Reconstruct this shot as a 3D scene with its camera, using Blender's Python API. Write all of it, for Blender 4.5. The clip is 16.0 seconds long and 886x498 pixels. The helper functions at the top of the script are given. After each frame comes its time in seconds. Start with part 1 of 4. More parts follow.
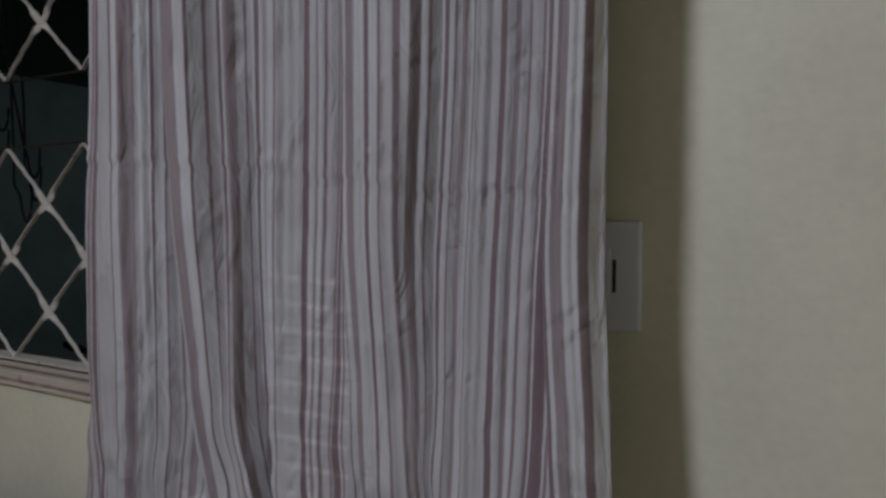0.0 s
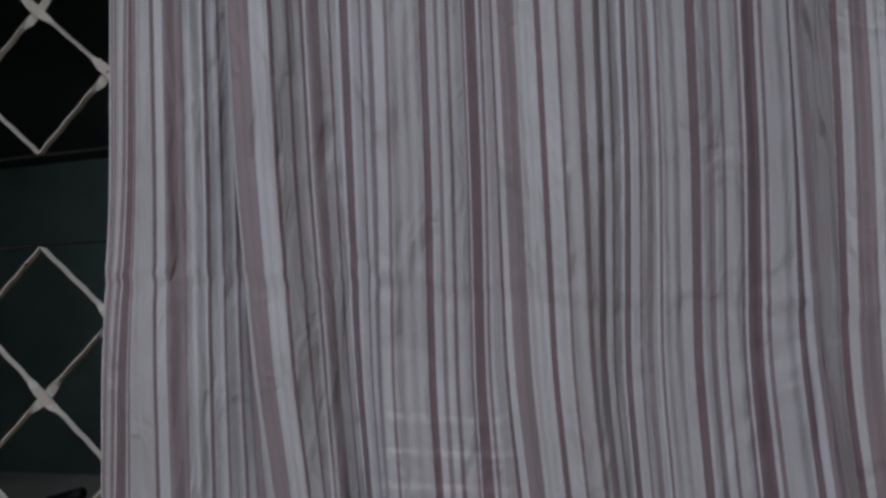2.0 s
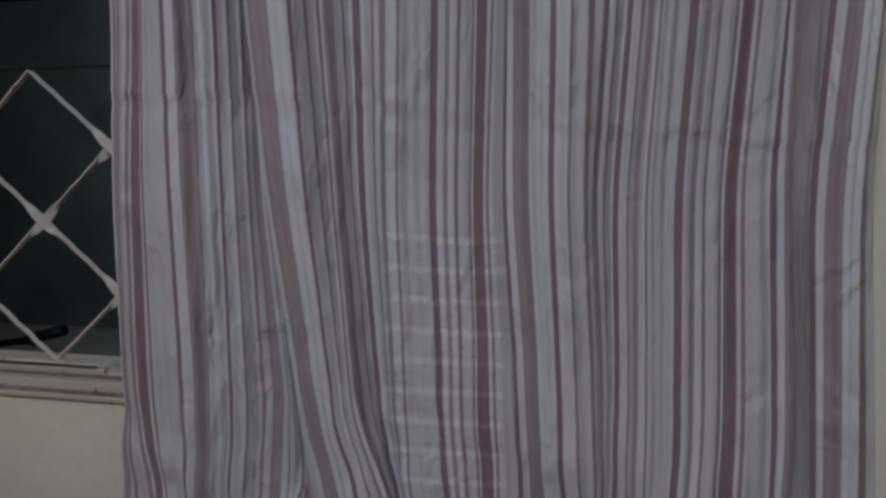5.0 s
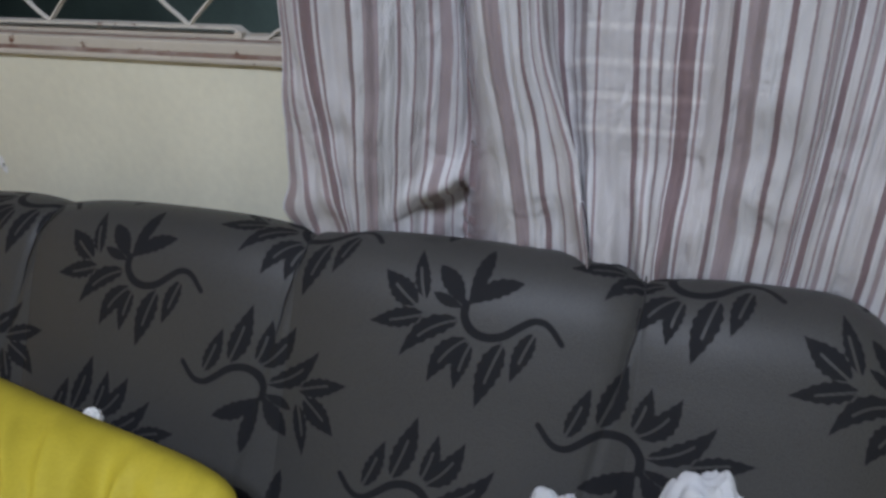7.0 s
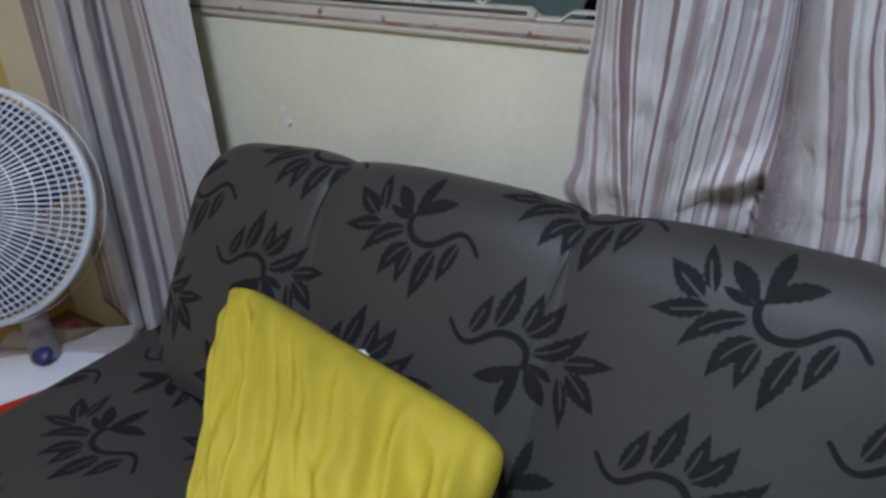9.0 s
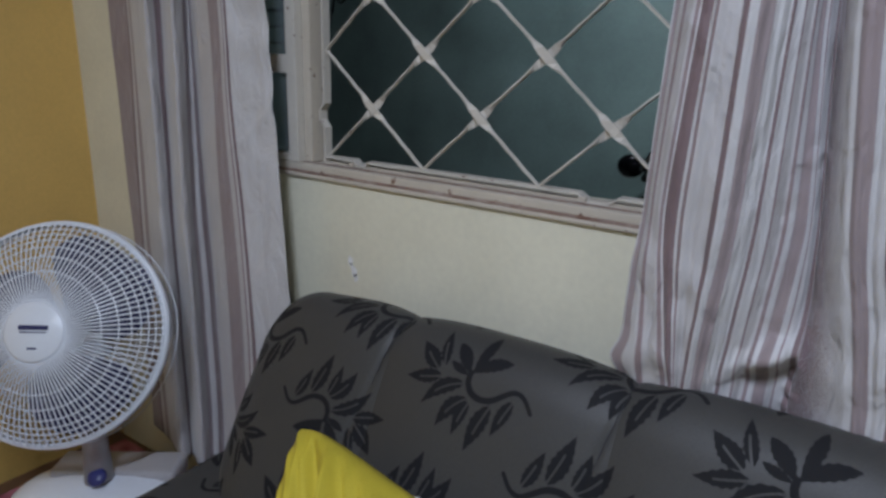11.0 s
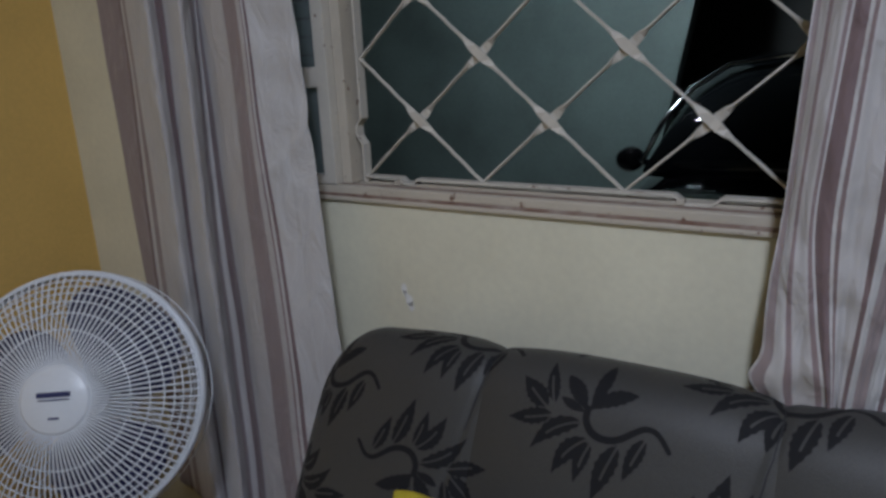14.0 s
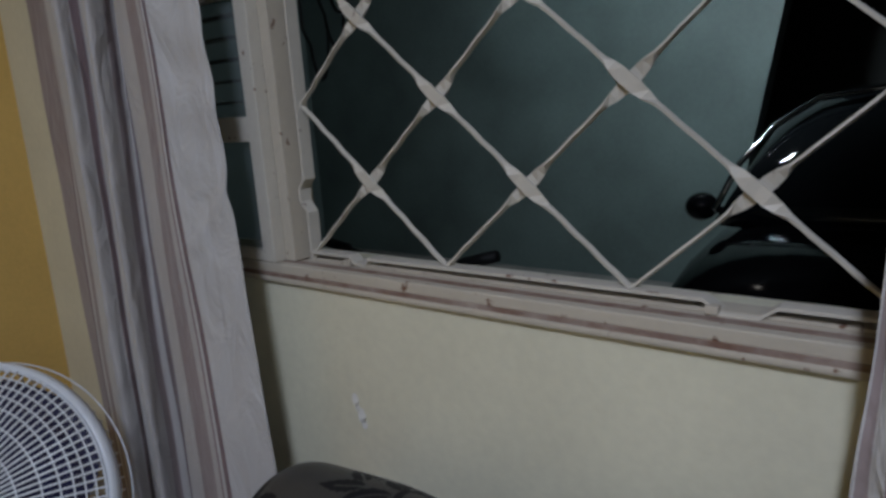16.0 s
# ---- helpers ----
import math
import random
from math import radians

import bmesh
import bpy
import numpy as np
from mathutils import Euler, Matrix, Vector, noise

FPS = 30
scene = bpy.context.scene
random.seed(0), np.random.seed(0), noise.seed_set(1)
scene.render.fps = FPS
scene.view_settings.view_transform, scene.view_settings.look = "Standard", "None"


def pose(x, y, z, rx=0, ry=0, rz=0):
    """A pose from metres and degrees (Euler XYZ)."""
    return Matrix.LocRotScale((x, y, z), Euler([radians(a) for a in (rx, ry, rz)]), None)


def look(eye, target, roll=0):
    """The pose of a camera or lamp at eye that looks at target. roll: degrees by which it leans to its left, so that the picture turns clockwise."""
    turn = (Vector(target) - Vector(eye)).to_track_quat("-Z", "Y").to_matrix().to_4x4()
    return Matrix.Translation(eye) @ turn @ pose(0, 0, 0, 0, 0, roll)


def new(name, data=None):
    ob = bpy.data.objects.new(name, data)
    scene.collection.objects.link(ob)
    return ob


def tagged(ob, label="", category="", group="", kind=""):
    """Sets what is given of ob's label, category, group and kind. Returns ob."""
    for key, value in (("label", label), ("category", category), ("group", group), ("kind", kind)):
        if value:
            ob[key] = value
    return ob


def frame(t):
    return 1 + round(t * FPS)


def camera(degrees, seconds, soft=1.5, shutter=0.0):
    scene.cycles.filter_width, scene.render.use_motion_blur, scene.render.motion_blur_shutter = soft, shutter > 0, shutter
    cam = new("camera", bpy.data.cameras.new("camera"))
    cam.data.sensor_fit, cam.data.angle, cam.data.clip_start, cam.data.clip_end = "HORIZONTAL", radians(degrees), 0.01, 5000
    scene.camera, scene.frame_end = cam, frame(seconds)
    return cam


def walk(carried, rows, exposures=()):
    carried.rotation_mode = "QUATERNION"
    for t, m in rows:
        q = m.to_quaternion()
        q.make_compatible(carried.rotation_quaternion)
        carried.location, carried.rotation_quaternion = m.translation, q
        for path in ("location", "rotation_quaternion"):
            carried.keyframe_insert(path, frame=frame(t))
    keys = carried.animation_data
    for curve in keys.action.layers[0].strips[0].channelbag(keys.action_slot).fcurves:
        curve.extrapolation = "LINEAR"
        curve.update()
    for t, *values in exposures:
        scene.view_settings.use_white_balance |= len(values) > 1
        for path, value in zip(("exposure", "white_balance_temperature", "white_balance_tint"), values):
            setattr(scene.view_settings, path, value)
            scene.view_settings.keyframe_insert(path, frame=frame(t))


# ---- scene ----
cam = camera(66.1, 16.0, soft=3.0)
PATH = [
    (0, (1.289, -0.756, 1.436), (0.346, 1.004, 1.332), 0.0),
    (0.5, (1.197, -0.749, 1.427), (0.207, 0.985, 1.316), 0.5),
    (1, (1.068, -0.675, 1.443), (0.069, 1.056, 1.372), -0.9),
    (1.5, (0.98, -0.672, 1.473), (0.085, 1.116, 1.478), -1.9),
    (2, (0.916, -0.745, 1.494), (0.401, 1.185, 1.581), -2.6),
    (2.5, (0.902, -0.775, 1.479), (0.577, 1.197, 1.564), -2.8),
    (3, (0.921, -0.788, 1.502), (0.686, 1.197, 1.558), -2.4),
    (3.2, (0.923, -0.787, 1.498), (0.672, 1.196, 1.568), -2.3),
    (5.3, (0.858, -0.808, 1.427), (0.45, 1.102, 0.998), -0.8),
    (5.5, (0.828, -0.833, 1.394), (0.452, 1.057, 0.86), -0.2),
    (6, (0.792, -0.829, 1.325), (0.377, 0.965, 0.543), -0.4),
    (6.5, (0.769, -0.813, 1.306), (0.3, 0.92, 0.425), -1.0),
    (7, (0.741, -0.808, 1.3), (0.224, 0.891, 0.381), -1.1),
    (7.5, (0.716, -0.815, 1.289), (0.11, 0.852, 0.365), -1.0),
    (8, (0.677, -0.838, 1.275), (-0.04, 0.782, 0.348), -1.2),
    (8.5, (0.649, -0.858, 1.278), (-0.195, 0.703, 0.356), -1.1),
    (9, (0.625, -0.881, 1.281), (-0.324, 0.627, 0.373), -0.7),
    (9.5, (0.612, -0.906, 1.279), (-0.392, 0.589, 0.41), 0.3),
    (10, (0.606, -0.925, 1.315), (-0.458, 0.558, 0.497), 0.4),
    (10.2, (0.611, -0.938, 1.329), (-0.465, 0.567, 0.57), 0.8),
    (12.3, (0.711, -1.002, 1.37), (-0.427, 0.591, 0.964), -1.1),
    (12.5, (0.734, -1.011, 1.372), (-0.426, 0.567, 0.97), -1.7),
    (13, (0.712, -1.048, 1.375), (-0.47, 0.509, 0.953), -2.7),
    (13.2, (0.658, -1.031, 1.378), (-0.544, 0.505, 0.934), -3.2),
    (13.5, (0.529, -1.002, 1.359), (-0.641, 0.552, 0.895), -3.2),
    (14, (0.418, -0.961, 1.352), (-0.601, 0.672, 0.81), -2.6),
    (14.5, (0.439, -0.876, 1.36), (-0.625, 0.736, 0.842), -3.7),
    (15, (0.523, -0.72, 1.361), (-0.604, 0.865, 0.897), -4.2),
    (15.5, (0.523, -0.661, 1.366), (-0.663, 0.887, 0.922), -4.9),
    (16, (0.394, -0.608, 1.346), (-0.83, 0.916, 0.926), -3.9),
]
EXPOSURES = [(0, -1.15, 6800, 12), (1.5, -1.0, 6650, 12), (3.2, -1.1, 6650, 11), (5.3, -1.16, 6700, 13), (6, -0.86, 6700, 12), (7, -0.15, 6450, 9), (10.2, -0.08, 6250, 9), (12.3, -0.62, 6400, 10), (16, -0.66, 6450, 9)]
walk(cam, [(t, look(eye, target, roll)) for t, eye, target, roll in PATH], EXPOSURES)

# ---- light ----
world = bpy.data.worlds.new("world")
scene.world = world
world.use_nodes = True
world.node_tree.nodes["Background"].inputs[0].default_value = (0.55, 0.7, 0.75, 1)
world.node_tree.nodes["Background"].inputs[1].default_value = 0.022


def lamp(name, kind, m, energy, color, size):
    data = bpy.data.lights.new(name, kind)
    data.energy, data.color = energy, color
    if kind == "AREA":
        data.shape, data.size = "DISK", size
    else:
        data.shadow_soft_size = size
    ob = new(name, data)
    ob.matrix_world = m
    return ob


ROOM = lamp("ceiling_tube_light", "AREA", pose(0.65, -1.55, 2.54, 0, 0, 90), 56, (0.70, 0.785, 0.985), 0.6)
ROOM.data.shape, ROOM.data.size, ROOM.data.size_y = "RECTANGLE", 0.6, 0.06
SUN = lamp("sun", "SUN", look((0.43, -3.7, 2.44), (0.725, -0.09, 1.235)), 3.2, (0.9, 0.95, 1.0), 0.0)
SUN.data.angle = radians(0.12)
YARD = lamp("yard_bulb_light", "AREA", look((-0.80, 2.75, 2.38), (-1.75, 4.5, 1.45)), 52, (0.80, 0.93, 1.0), 0.22)


# ---- materials ----
def material(name, base, rough=0.6, metal=0.0, vary=0.12, scale=6.0, fine=0.05, fine_scale=120.0, bump=0.0, bump_scale=200.0,
             spec=0.5, sheen=0.0, tint=None):
    """A painted or solid surface: base colour with stains and grain at two scales, and fine relief."""
    m = bpy.data.materials.new(name)
    m.use_nodes = True
    t = m.node_tree
    n, l = t.nodes, t.links
    b = n["Principled BSDF"]
    b.inputs["Roughness"].default_value, b.inputs["Metallic"].default_value = rough, metal
    b.inputs["Specular IOR Level"].default_value = spec
    b.inputs["Sheen Weight"].default_value = sheen
    co = n.new("ShaderNodeTexCoord")
    big, small = n.new("ShaderNodeTexNoise"), n.new("ShaderNodeTexNoise")
    for q, s in ((big, scale), (small, fine_scale)):
        q.inputs["Scale"].default_value, q.inputs["Detail"].default_value = s, 4
        l.new(co.outputs["Object"], q.inputs["Vector"])
    mix = n.new("ShaderNodeMix")
    mix.data_type = "RGBA"
    other = tint or [c * (1 - 2 * vary) for c in base]
    mix.inputs["A"].default_value, mix.inputs["B"].default_value = (*base, 1), (*other, 1)
    ramp = n.new("ShaderNodeMapRange")
    ramp.inputs["From Min"].default_value, ramp.inputs["From Max"].default_value = 0.35, 0.75
    l.new(big.outputs["Fac"], ramp.inputs["Value"])
    l.new(ramp.outputs["Result"], mix.inputs["Factor"])
    grain = n.new("ShaderNodeMix")
    grain.data_type, grain.blend_type = "RGBA", "MULTIPLY"
    grain.inputs["Factor"].default_value = 1
    g = n.new("ShaderNodeMapRange")
    g.inputs["To Min"].default_value, g.inputs["To Max"].default_value = 1 - 2 * fine, 1 + 2 * fine
    l.new(small.outputs["Fac"], g.inputs["Value"])
    l.new(mix.outputs["Result"], grain.inputs["A"])
    l.new(g.outputs["Result"], grain.inputs["B"])
    l.new(grain.outputs["Result"], b.inputs["Base Color"])
    if bump:
        bn, bp = n.new("ShaderNodeTexNoise"), n.new("ShaderNodeBump")
        bn.inputs["Scale"].default_value, bn.inputs["Detail"].default_value = bump_scale, 3
        bp.inputs["Strength"].default_value, bp.inputs["Distance"].default_value = bump, 0.004
        l.new(co.outputs["Object"], bn.inputs["Vector"])
        l.new(bn.outputs["Fac"], bp.inputs["Height"])
        l.new(bp.outputs["Normal"], b.inputs["Normal"])
    return m


# stripes of the curtain cloth: centre and width in 1/490 of the repeat
REPEAT = 490
DARK = ((77.5, 9), (192, 12), (324, 14), (407.5, 21), (472.5, 9))
LINE = ((103, 4.5), (126, 4.5), (167, 4), (217, 5), (258, 5), (365, 5.5), (391, 5), (427, 4.5))
MAUVE = ((17.5, 35), (146, 18), (234, 11), (346.5, 8))
GREY = ((289, 50), (449, 34), (114, 18), (208, 14), (378, 20))


def cloth_material(name):
    """Printed cotton: stripes across U, weave and soft creases."""
    m = bpy.data.materials.new(name)
    m.use_nodes = True
    n, l = m.node_tree.nodes, m.node_tree.links
    b = n["Principled BSDF"]
    b.inputs["Roughness"].default_value = 0.72
    b.inputs["Sheen Weight"].default_value = 0.25
    uv, sep, fr = n.new("ShaderNodeUVMap"), n.new("ShaderNodeSeparateXYZ"), n.new("ShaderNodeMath")
    uv.uv_map = "cloth"
    fr.operation = "FRACT"
    wob, add = n.new("ShaderNodeTexNoise"), n.new("ShaderNodeMath")
    wob.inputs["Scale"].default_value = 900
    sc = n.new("ShaderNodeMath")
    sc.operation, sc.inputs[1].default_value = "MULTIPLY_ADD", 0.006
    sc.inputs[2].default_value = -0.003
    l.new(uv.outputs["UV"], sep.inputs[0])
    co = n.new("ShaderNodeTexCoord")
    l.new(co.outputs["Object"], wob.inputs["Vector"])
    l.new(wob.outputs["Fac"], sc.inputs[0])
    l.new(sep.outputs["X"], add.inputs[0])
    l.new(sc.outputs[0], add.inputs[1])
    l.new(add.outputs[0], fr.inputs[0])

    def ramp(stripes):
        r = n.new("ShaderNodeValToRGB")
        r.color_ramp.interpolation = "CONSTANT"
        e = r.color_ramp.elements
        e[0].position, e[0].color = 0, (0, 0, 0, 1)
        e.remove(e[1])
        for c, w in stripes:
            a = e.new(max(0.0, (c - w / 2) / REPEAT))
            a.color = (1, 1, 1, 1)
            z = e.new(min(0.9999, (c + w / 2) / REPEAT))
            z.color = (0, 0, 0, 1)
        l.new(fr.outputs[0], r.inputs[0])
        return r

    colour = None
    for stripes, c in ((GREY, (0.545, 0.52, 0.515)), (MAUVE, (0.335, 0.272, 0.275)), (LINE, (0.30, 0.225, 0.232)), (DARK, (0.225, 0.158, 0.163))):
        mix = n.new("ShaderNodeMix")
        mix.data_type = "RGBA"
        mix.inputs["B"].default_value = (*c, 1)
        if colour is None:
            mix.inputs["A"].default_value = (0.61, 0.595, 0.595, 1)
        else:
            l.new(colour, mix.inputs["A"])
        l.new(ramp(stripes).outputs["Color"], mix.inputs["Factor"])
        colour = mix.outputs["Result"]
    soil, smr, mul = n.new("ShaderNodeTexNoise"), n.new("ShaderNodeMapRange"), n.new("ShaderNodeMix")
    soil.inputs["Scale"].default_value, soil.inputs["Detail"].default_value = 7, 6
    smr.inputs["To Min"].default_value, smr.inputs["To Max"].default_value = 0.84, 1.12
    mul.data_type, mul.blend_type = "RGBA", "MULTIPLY"
    mul.inputs["Factor"].default_value = 1
    l.new(co.outputs["Object"], soil.inputs["Vector"])
    l.new(soil.outputs["Fac"], smr.inputs["Value"])
    l.new(colour, mul.inputs["A"])
    l.new(smr.outputs["Result"], mul.inputs["B"])
    l.new(mul.outputs["Result"], b.inputs["Base Color"])
    crease, bump = n.new("ShaderNodeTexNoise"), n.new("ShaderNodeBump")
    mp = n.new("ShaderNodeMapping")
    mp.inputs["Scale"].default_value = (1.0, 1.0, 0.45)
    crease.inputs["Scale"].default_value, crease.inputs["Detail"].default_value, crease.inputs["Distortion"].default_value = 20, 5, 0.9
    bump.inputs["Strength"].default_value, bump.inputs["Distance"].default_value = 0.8, 0.017
    l.new(co.outputs["Object"], mp.inputs["Vector"])
    l.new(mp.outputs["Vector"], crease.inputs["Vector"])
    l.new(crease.outputs["Fac"], bump.inputs["Height"])
    l.new(bump.outputs["Normal"], b.inputs["Normal"])
    tr, ms = n.new("ShaderNodeBsdfTranslucent"), n.new("ShaderNodeMixShader")
    ms.inputs["Fac"].default_value = 0.12
    l.new(mul.outputs["Result"], tr.inputs["Color"])
    l.new(b.outputs[0], ms.inputs[1])
    l.new(tr.outputs[0], ms.inputs[2])
    l.new(ms.outputs[0], n["Material Output"].inputs[0])
    return m


def upholstery_material(name):
    """Grey jacquard with black woven leaves, taken from the mesh attribute leaf."""
    m = bpy.data.materials.new(name)
    m.use_nodes = True
    n, l = m.node_tree.nodes, m.node_tree.links
    b = n["Principled BSDF"]
    b.inputs["Sheen Weight"].default_value, b.inputs["Sheen Roughness"].default_value = 0.04, 0.4
    b.inputs["Specular IOR Level"].default_value = 0.35
    at, step = n.new("ShaderNodeAttribute"), n.new("ShaderNodeMapRange")
    at.attribute_name = "leaf"
    step.inputs["From Min"].default_value, step.inputs["From Max"].default_value = 0.40, 0.60
    l.new(at.outputs["Fac"], step.inputs["Value"])
    co = n.new("ShaderNodeTexCoord")
    weave = n.new("ShaderNodeTexVoronoi")
    weave.inputs["Scale"].default_value = 620
    l.new(co.outputs["Object"], weave.inputs["Vector"])
    wr = n.new("ShaderNodeMapRange")
    wr.inputs["To Min"].default_value, wr.inputs["To Max"].default_value = 1.15, 0.82
    l.new(weave.outputs["Distance"], wr.inputs["Value"])
    big, br = n.new("ShaderNodeTexNoise"), n.new("ShaderNodeMapRange")
    big.inputs["Scale"].default_value, big.inputs["Detail"].default_value = 5, 4
    br.inputs["To Min"].default_value, br.inputs["To Max"].default_value = 0.85, 1.15
    l.new(co.outputs["Object"], big.inputs["Vector"])
    l.new(big.outputs["Fac"], br.inputs["Value"])
    mix = n.new("ShaderNodeMix")
    mix.data_type = "RGBA"
    mix.inputs["A"].default_value, mix.inputs["B"].default_value = (0.047, 0.0455, 0.0425, 1), (0.0050, 0.0050, 0.0066, 1)
    l.new(step.outputs["Result"], mix.inputs["Factor"])
    both = n.new("ShaderNodeMath")
    both.operation = "MULTIPLY"
    l.new(wr.outputs["Result"], both.inputs[0])
    l.new(br.outputs["Result"], both.inputs[1])
    mul = n.new("ShaderNodeMix")
    mul.data_type, mul.blend_type = "RGBA", "MULTIPLY"
    mul.inputs["Factor"].default_value = 1
    l.new(mix.outputs["Result"], mul.inputs["A"])
    l.new(both.outputs[0], mul.inputs["B"])
    l.new(mul.outputs["Result"], b.inputs["Base Color"])
    rr = n.new("ShaderNodeMapRange")
    rr.inputs["To Min"].default_value, rr.inputs["To Max"].default_value = 0.50, 0.8
    l.new(step.outputs["Result"], rr.inputs["Value"])
    l.new(rr.outputs["Result"], b.inputs["Roughness"])
    bump = n.new("ShaderNodeBump")
    bump.inputs["Strength"].default_value, bump.inputs["Distance"].default_value = 0.25, 0.001
    l.new(weave.outputs["Distance"], bump.inputs["Height"])
    l.new(bump.outputs["Normal"], b.inputs["Normal"])
    return m


def rusty_paint(name, base, amount):
    """Enamel paint with rust breaking through in spots."""
    m = material(name, base, rough=0.6, vary=0.06, scale=9, fine=0.03, bump=0.15, bump_scale=60)
    n, l = m.node_tree.nodes, m.node_tree.links
    b = n["Principled BSDF"]
    was = b.inputs["Base Color"].links[0].from_socket
    spots, cut, mix = n.new("ShaderNodeTexNoise"), n.new("ShaderNodeMapRange"), n.new("ShaderNodeMix")
    spots.inputs["Scale"].default_value, spots.inputs["Detail"].default_value = 62, 5
    cut.inputs["From Min"].default_value, cut.inputs["From Max"].default_value = 0.70 - amount, 0.76 - amount
    co = n.new("ShaderNodeTexCoord")
    l.new(co.outputs["Object"], spots.inputs["Vector"])
    l.new(spots.outputs["Fac"], cut.inputs["Value"])
    mix.data_type = "RGBA"
    mix.inputs["B"].default_value = (0.16, 0.075, 0.045, 1)
    l.new(was, mix.inputs["A"])
    l.new(cut.outputs["Result"], mix.inputs["Factor"])
    l.new(mix.outputs["Result"], b.inputs["Base Color"])
    return m


def clear_material(name, color, rough, mix_in, ior=1.45, wrinkled=False):
    """Thin clear plastic or glass: part see-through, part glossy."""
    m = bpy.data.materials.new(name)
    m.use_nodes = True
    n, l = m.node_tree.nodes, m.node_tree.links
    b = n["Principled BSDF"]
    b.inputs["Base Color"].default_value = (*color, 1)
    b.inputs["Roughness"].default_value, b.inputs["IOR"].default_value = rough, ior
    if wrinkled:
        wn, wb = n.new("ShaderNodeTexNoise"), n.new("ShaderNodeBump")
        wn.inputs["Scale"].default_value, wn.inputs["Detail"].default_value, wn.inputs["Distortion"].default_value = 80, 5, 1.8
        wb.inputs["Strength"].default_value, wb.inputs["Distance"].default_value = 0.9, 0.004
        l.new(wn.outputs["Fac"], wb.inputs["Height"])
        l.new(wb.outputs["Normal"], b.inputs["Normal"])
    tr, ms = n.new("ShaderNodeBsdfTransparent"), n.new("ShaderNodeMixShader")
    tr.inputs["Color"].default_value = (*[0.5 + 0.5 * c for c in color], 1)
    ms.inputs["Fac"].default_value = mix_in
    l.new(tr.outputs[0], ms.inputs[1])
    l.new(b.outputs[0], ms.inputs[2])
    l.new(ms.outputs[0], n["Material Output"].inputs[0])
    return m


CREAM = material("cream wall paint", (0.80, 0.765, 0.60), rough=0.5, vary=0.07, scale=4.5, fine=0.04, fine_scale=70, bump=0.22, bump_scale=50)
OCHRE = material("ochre wall paint", (0.70, 0.455, 0.135), rough=0.55, vary=0.07, scale=3, fine=0.05, bump=0.25, bump_scale=140)
CEIL = material("white ceiling paint", (0.78, 0.77, 0.73), rough=0.8, vary=0.05, bump=0.1)
FLOOR = material("brown floor tile", (0.24, 0.19, 0.15), rough=0.35, vary=0.1, scale=4)
WHITE = rusty_paint("ivory window enamel", (0.63, 0.585, 0.51), 0.03)
RAIL = rusty_paint("worn ivory enamel", (0.57, 0.51, 0.42), 0.05)
RUST_AND_SHADE = material("rust brown edge and channel shade", (0.20, 0.115, 0.085), rough=0.85, vary=0.2, scale=30, tint=(0.38, 0.31, 0.27))
CHIP = material("bare plaster", (0.86, 0.85, 0.82), rough=0.8)
CLOTH = cloth_material("striped curtain cotton")
SOFA = upholstery_material("grey leaf jacquard")
SEAM = material("black sofa thread", (0.02, 0.02, 0.022), rough=0.8)
YELLOW = material("yellow pillow cotton", (0.52, 0.415, 0.03), rough=0.75, vary=0.08, scale=9, fine=0.05, fine_scale=260, bump=0.85, bump_scale=15)
FANWHITE = material("white fan plastic", (0.74, 0.77, 0.82), rough=0.32, vary=0.03, fine=0.02)
FANGREY = material("translucent grey fan plastic", (0.40, 0.38, 0.38), rough=0.3, vary=0.05)
BLADE = clear_material("blue fan blade plastic", (0.018, 0.022, 0.085), 0.45, 0.86)
BLUE = material("navy blue print", (0.035, 0.04, 0.16), rough=0.4)
INK = material("dark blue ink", (0.03, 0.035, 0.12), rough=0.5)
PLATE = material("white switch plastic", (0.76, 0.78, 0.84), rough=0.35, vary=0.03, fine=0.01)
BLACK = material("black rubber", (0.02, 0.02, 0.02), rough=0.6)
WOOD = material("brown table wood", (0.13, 0.07, 0.04), rough=0.45, vary=0.2, scale=14)
PINK = material("pink flowered cloth", (0.42, 0.16, 0.20), rough=0.85, vary=0.3, scale=26, tint=(0.17, 0.03, 0.05))
RED = material("red carton print", (0.52, 0.025, 0.02), rough=0.4, vary=0.06)
LABEL = material("cream carton label", (0.55, 0.45, 0.25), rough=0.5)
BAG = clear_material("clear plastic film", (0.97, 0.98, 1.0), 0.09, 0.90, 1.7, wrinkled=True)
TEAL = material("painted yard wall", (0.125, 0.165, 0.160), rough=0.6, vary=0.2, scale=1.6, fine=0.08, fine_scale=30, bump=0.2, bump_scale=30)
# near-black; on the panel behind the yard it stands for unlit depth
NEARBLACK = material("near-black matte", (0.005, 0.0055, 0.006), rough=0.5, vary=0.1)
CARPAINT = material("black car paint", (0.008, 0.008, 0.010), rough=0.08, vary=0.02, fine=0.0, spec=0.3)
CARGLASS = material("dark car glass", (0.010, 0.012, 0.014), rough=0.04, vary=0.02, fine=0.0)
CHROME = material("chrome trim", (0.75, 0.76, 0.78), rough=0.12, metal=1.0, vary=0.02, fine=0.0)
CONCRETE = material("yard concrete", (0.24, 0.23, 0.22), rough=0.9, vary=0.15, scale=2, bump=0.3, bump_scale=60)
GLASS = clear_material("window glass", (0.62, 0.70, 0.70), 0.03, 0.10)
BULB = bpy.data.materials.new("glowing bulb")
BULB.use_nodes = True
BULB.node_tree.nodes["Principled BSDF"].inputs["Emission Color"].default_value = (1, 0.95, 0.88, 1)
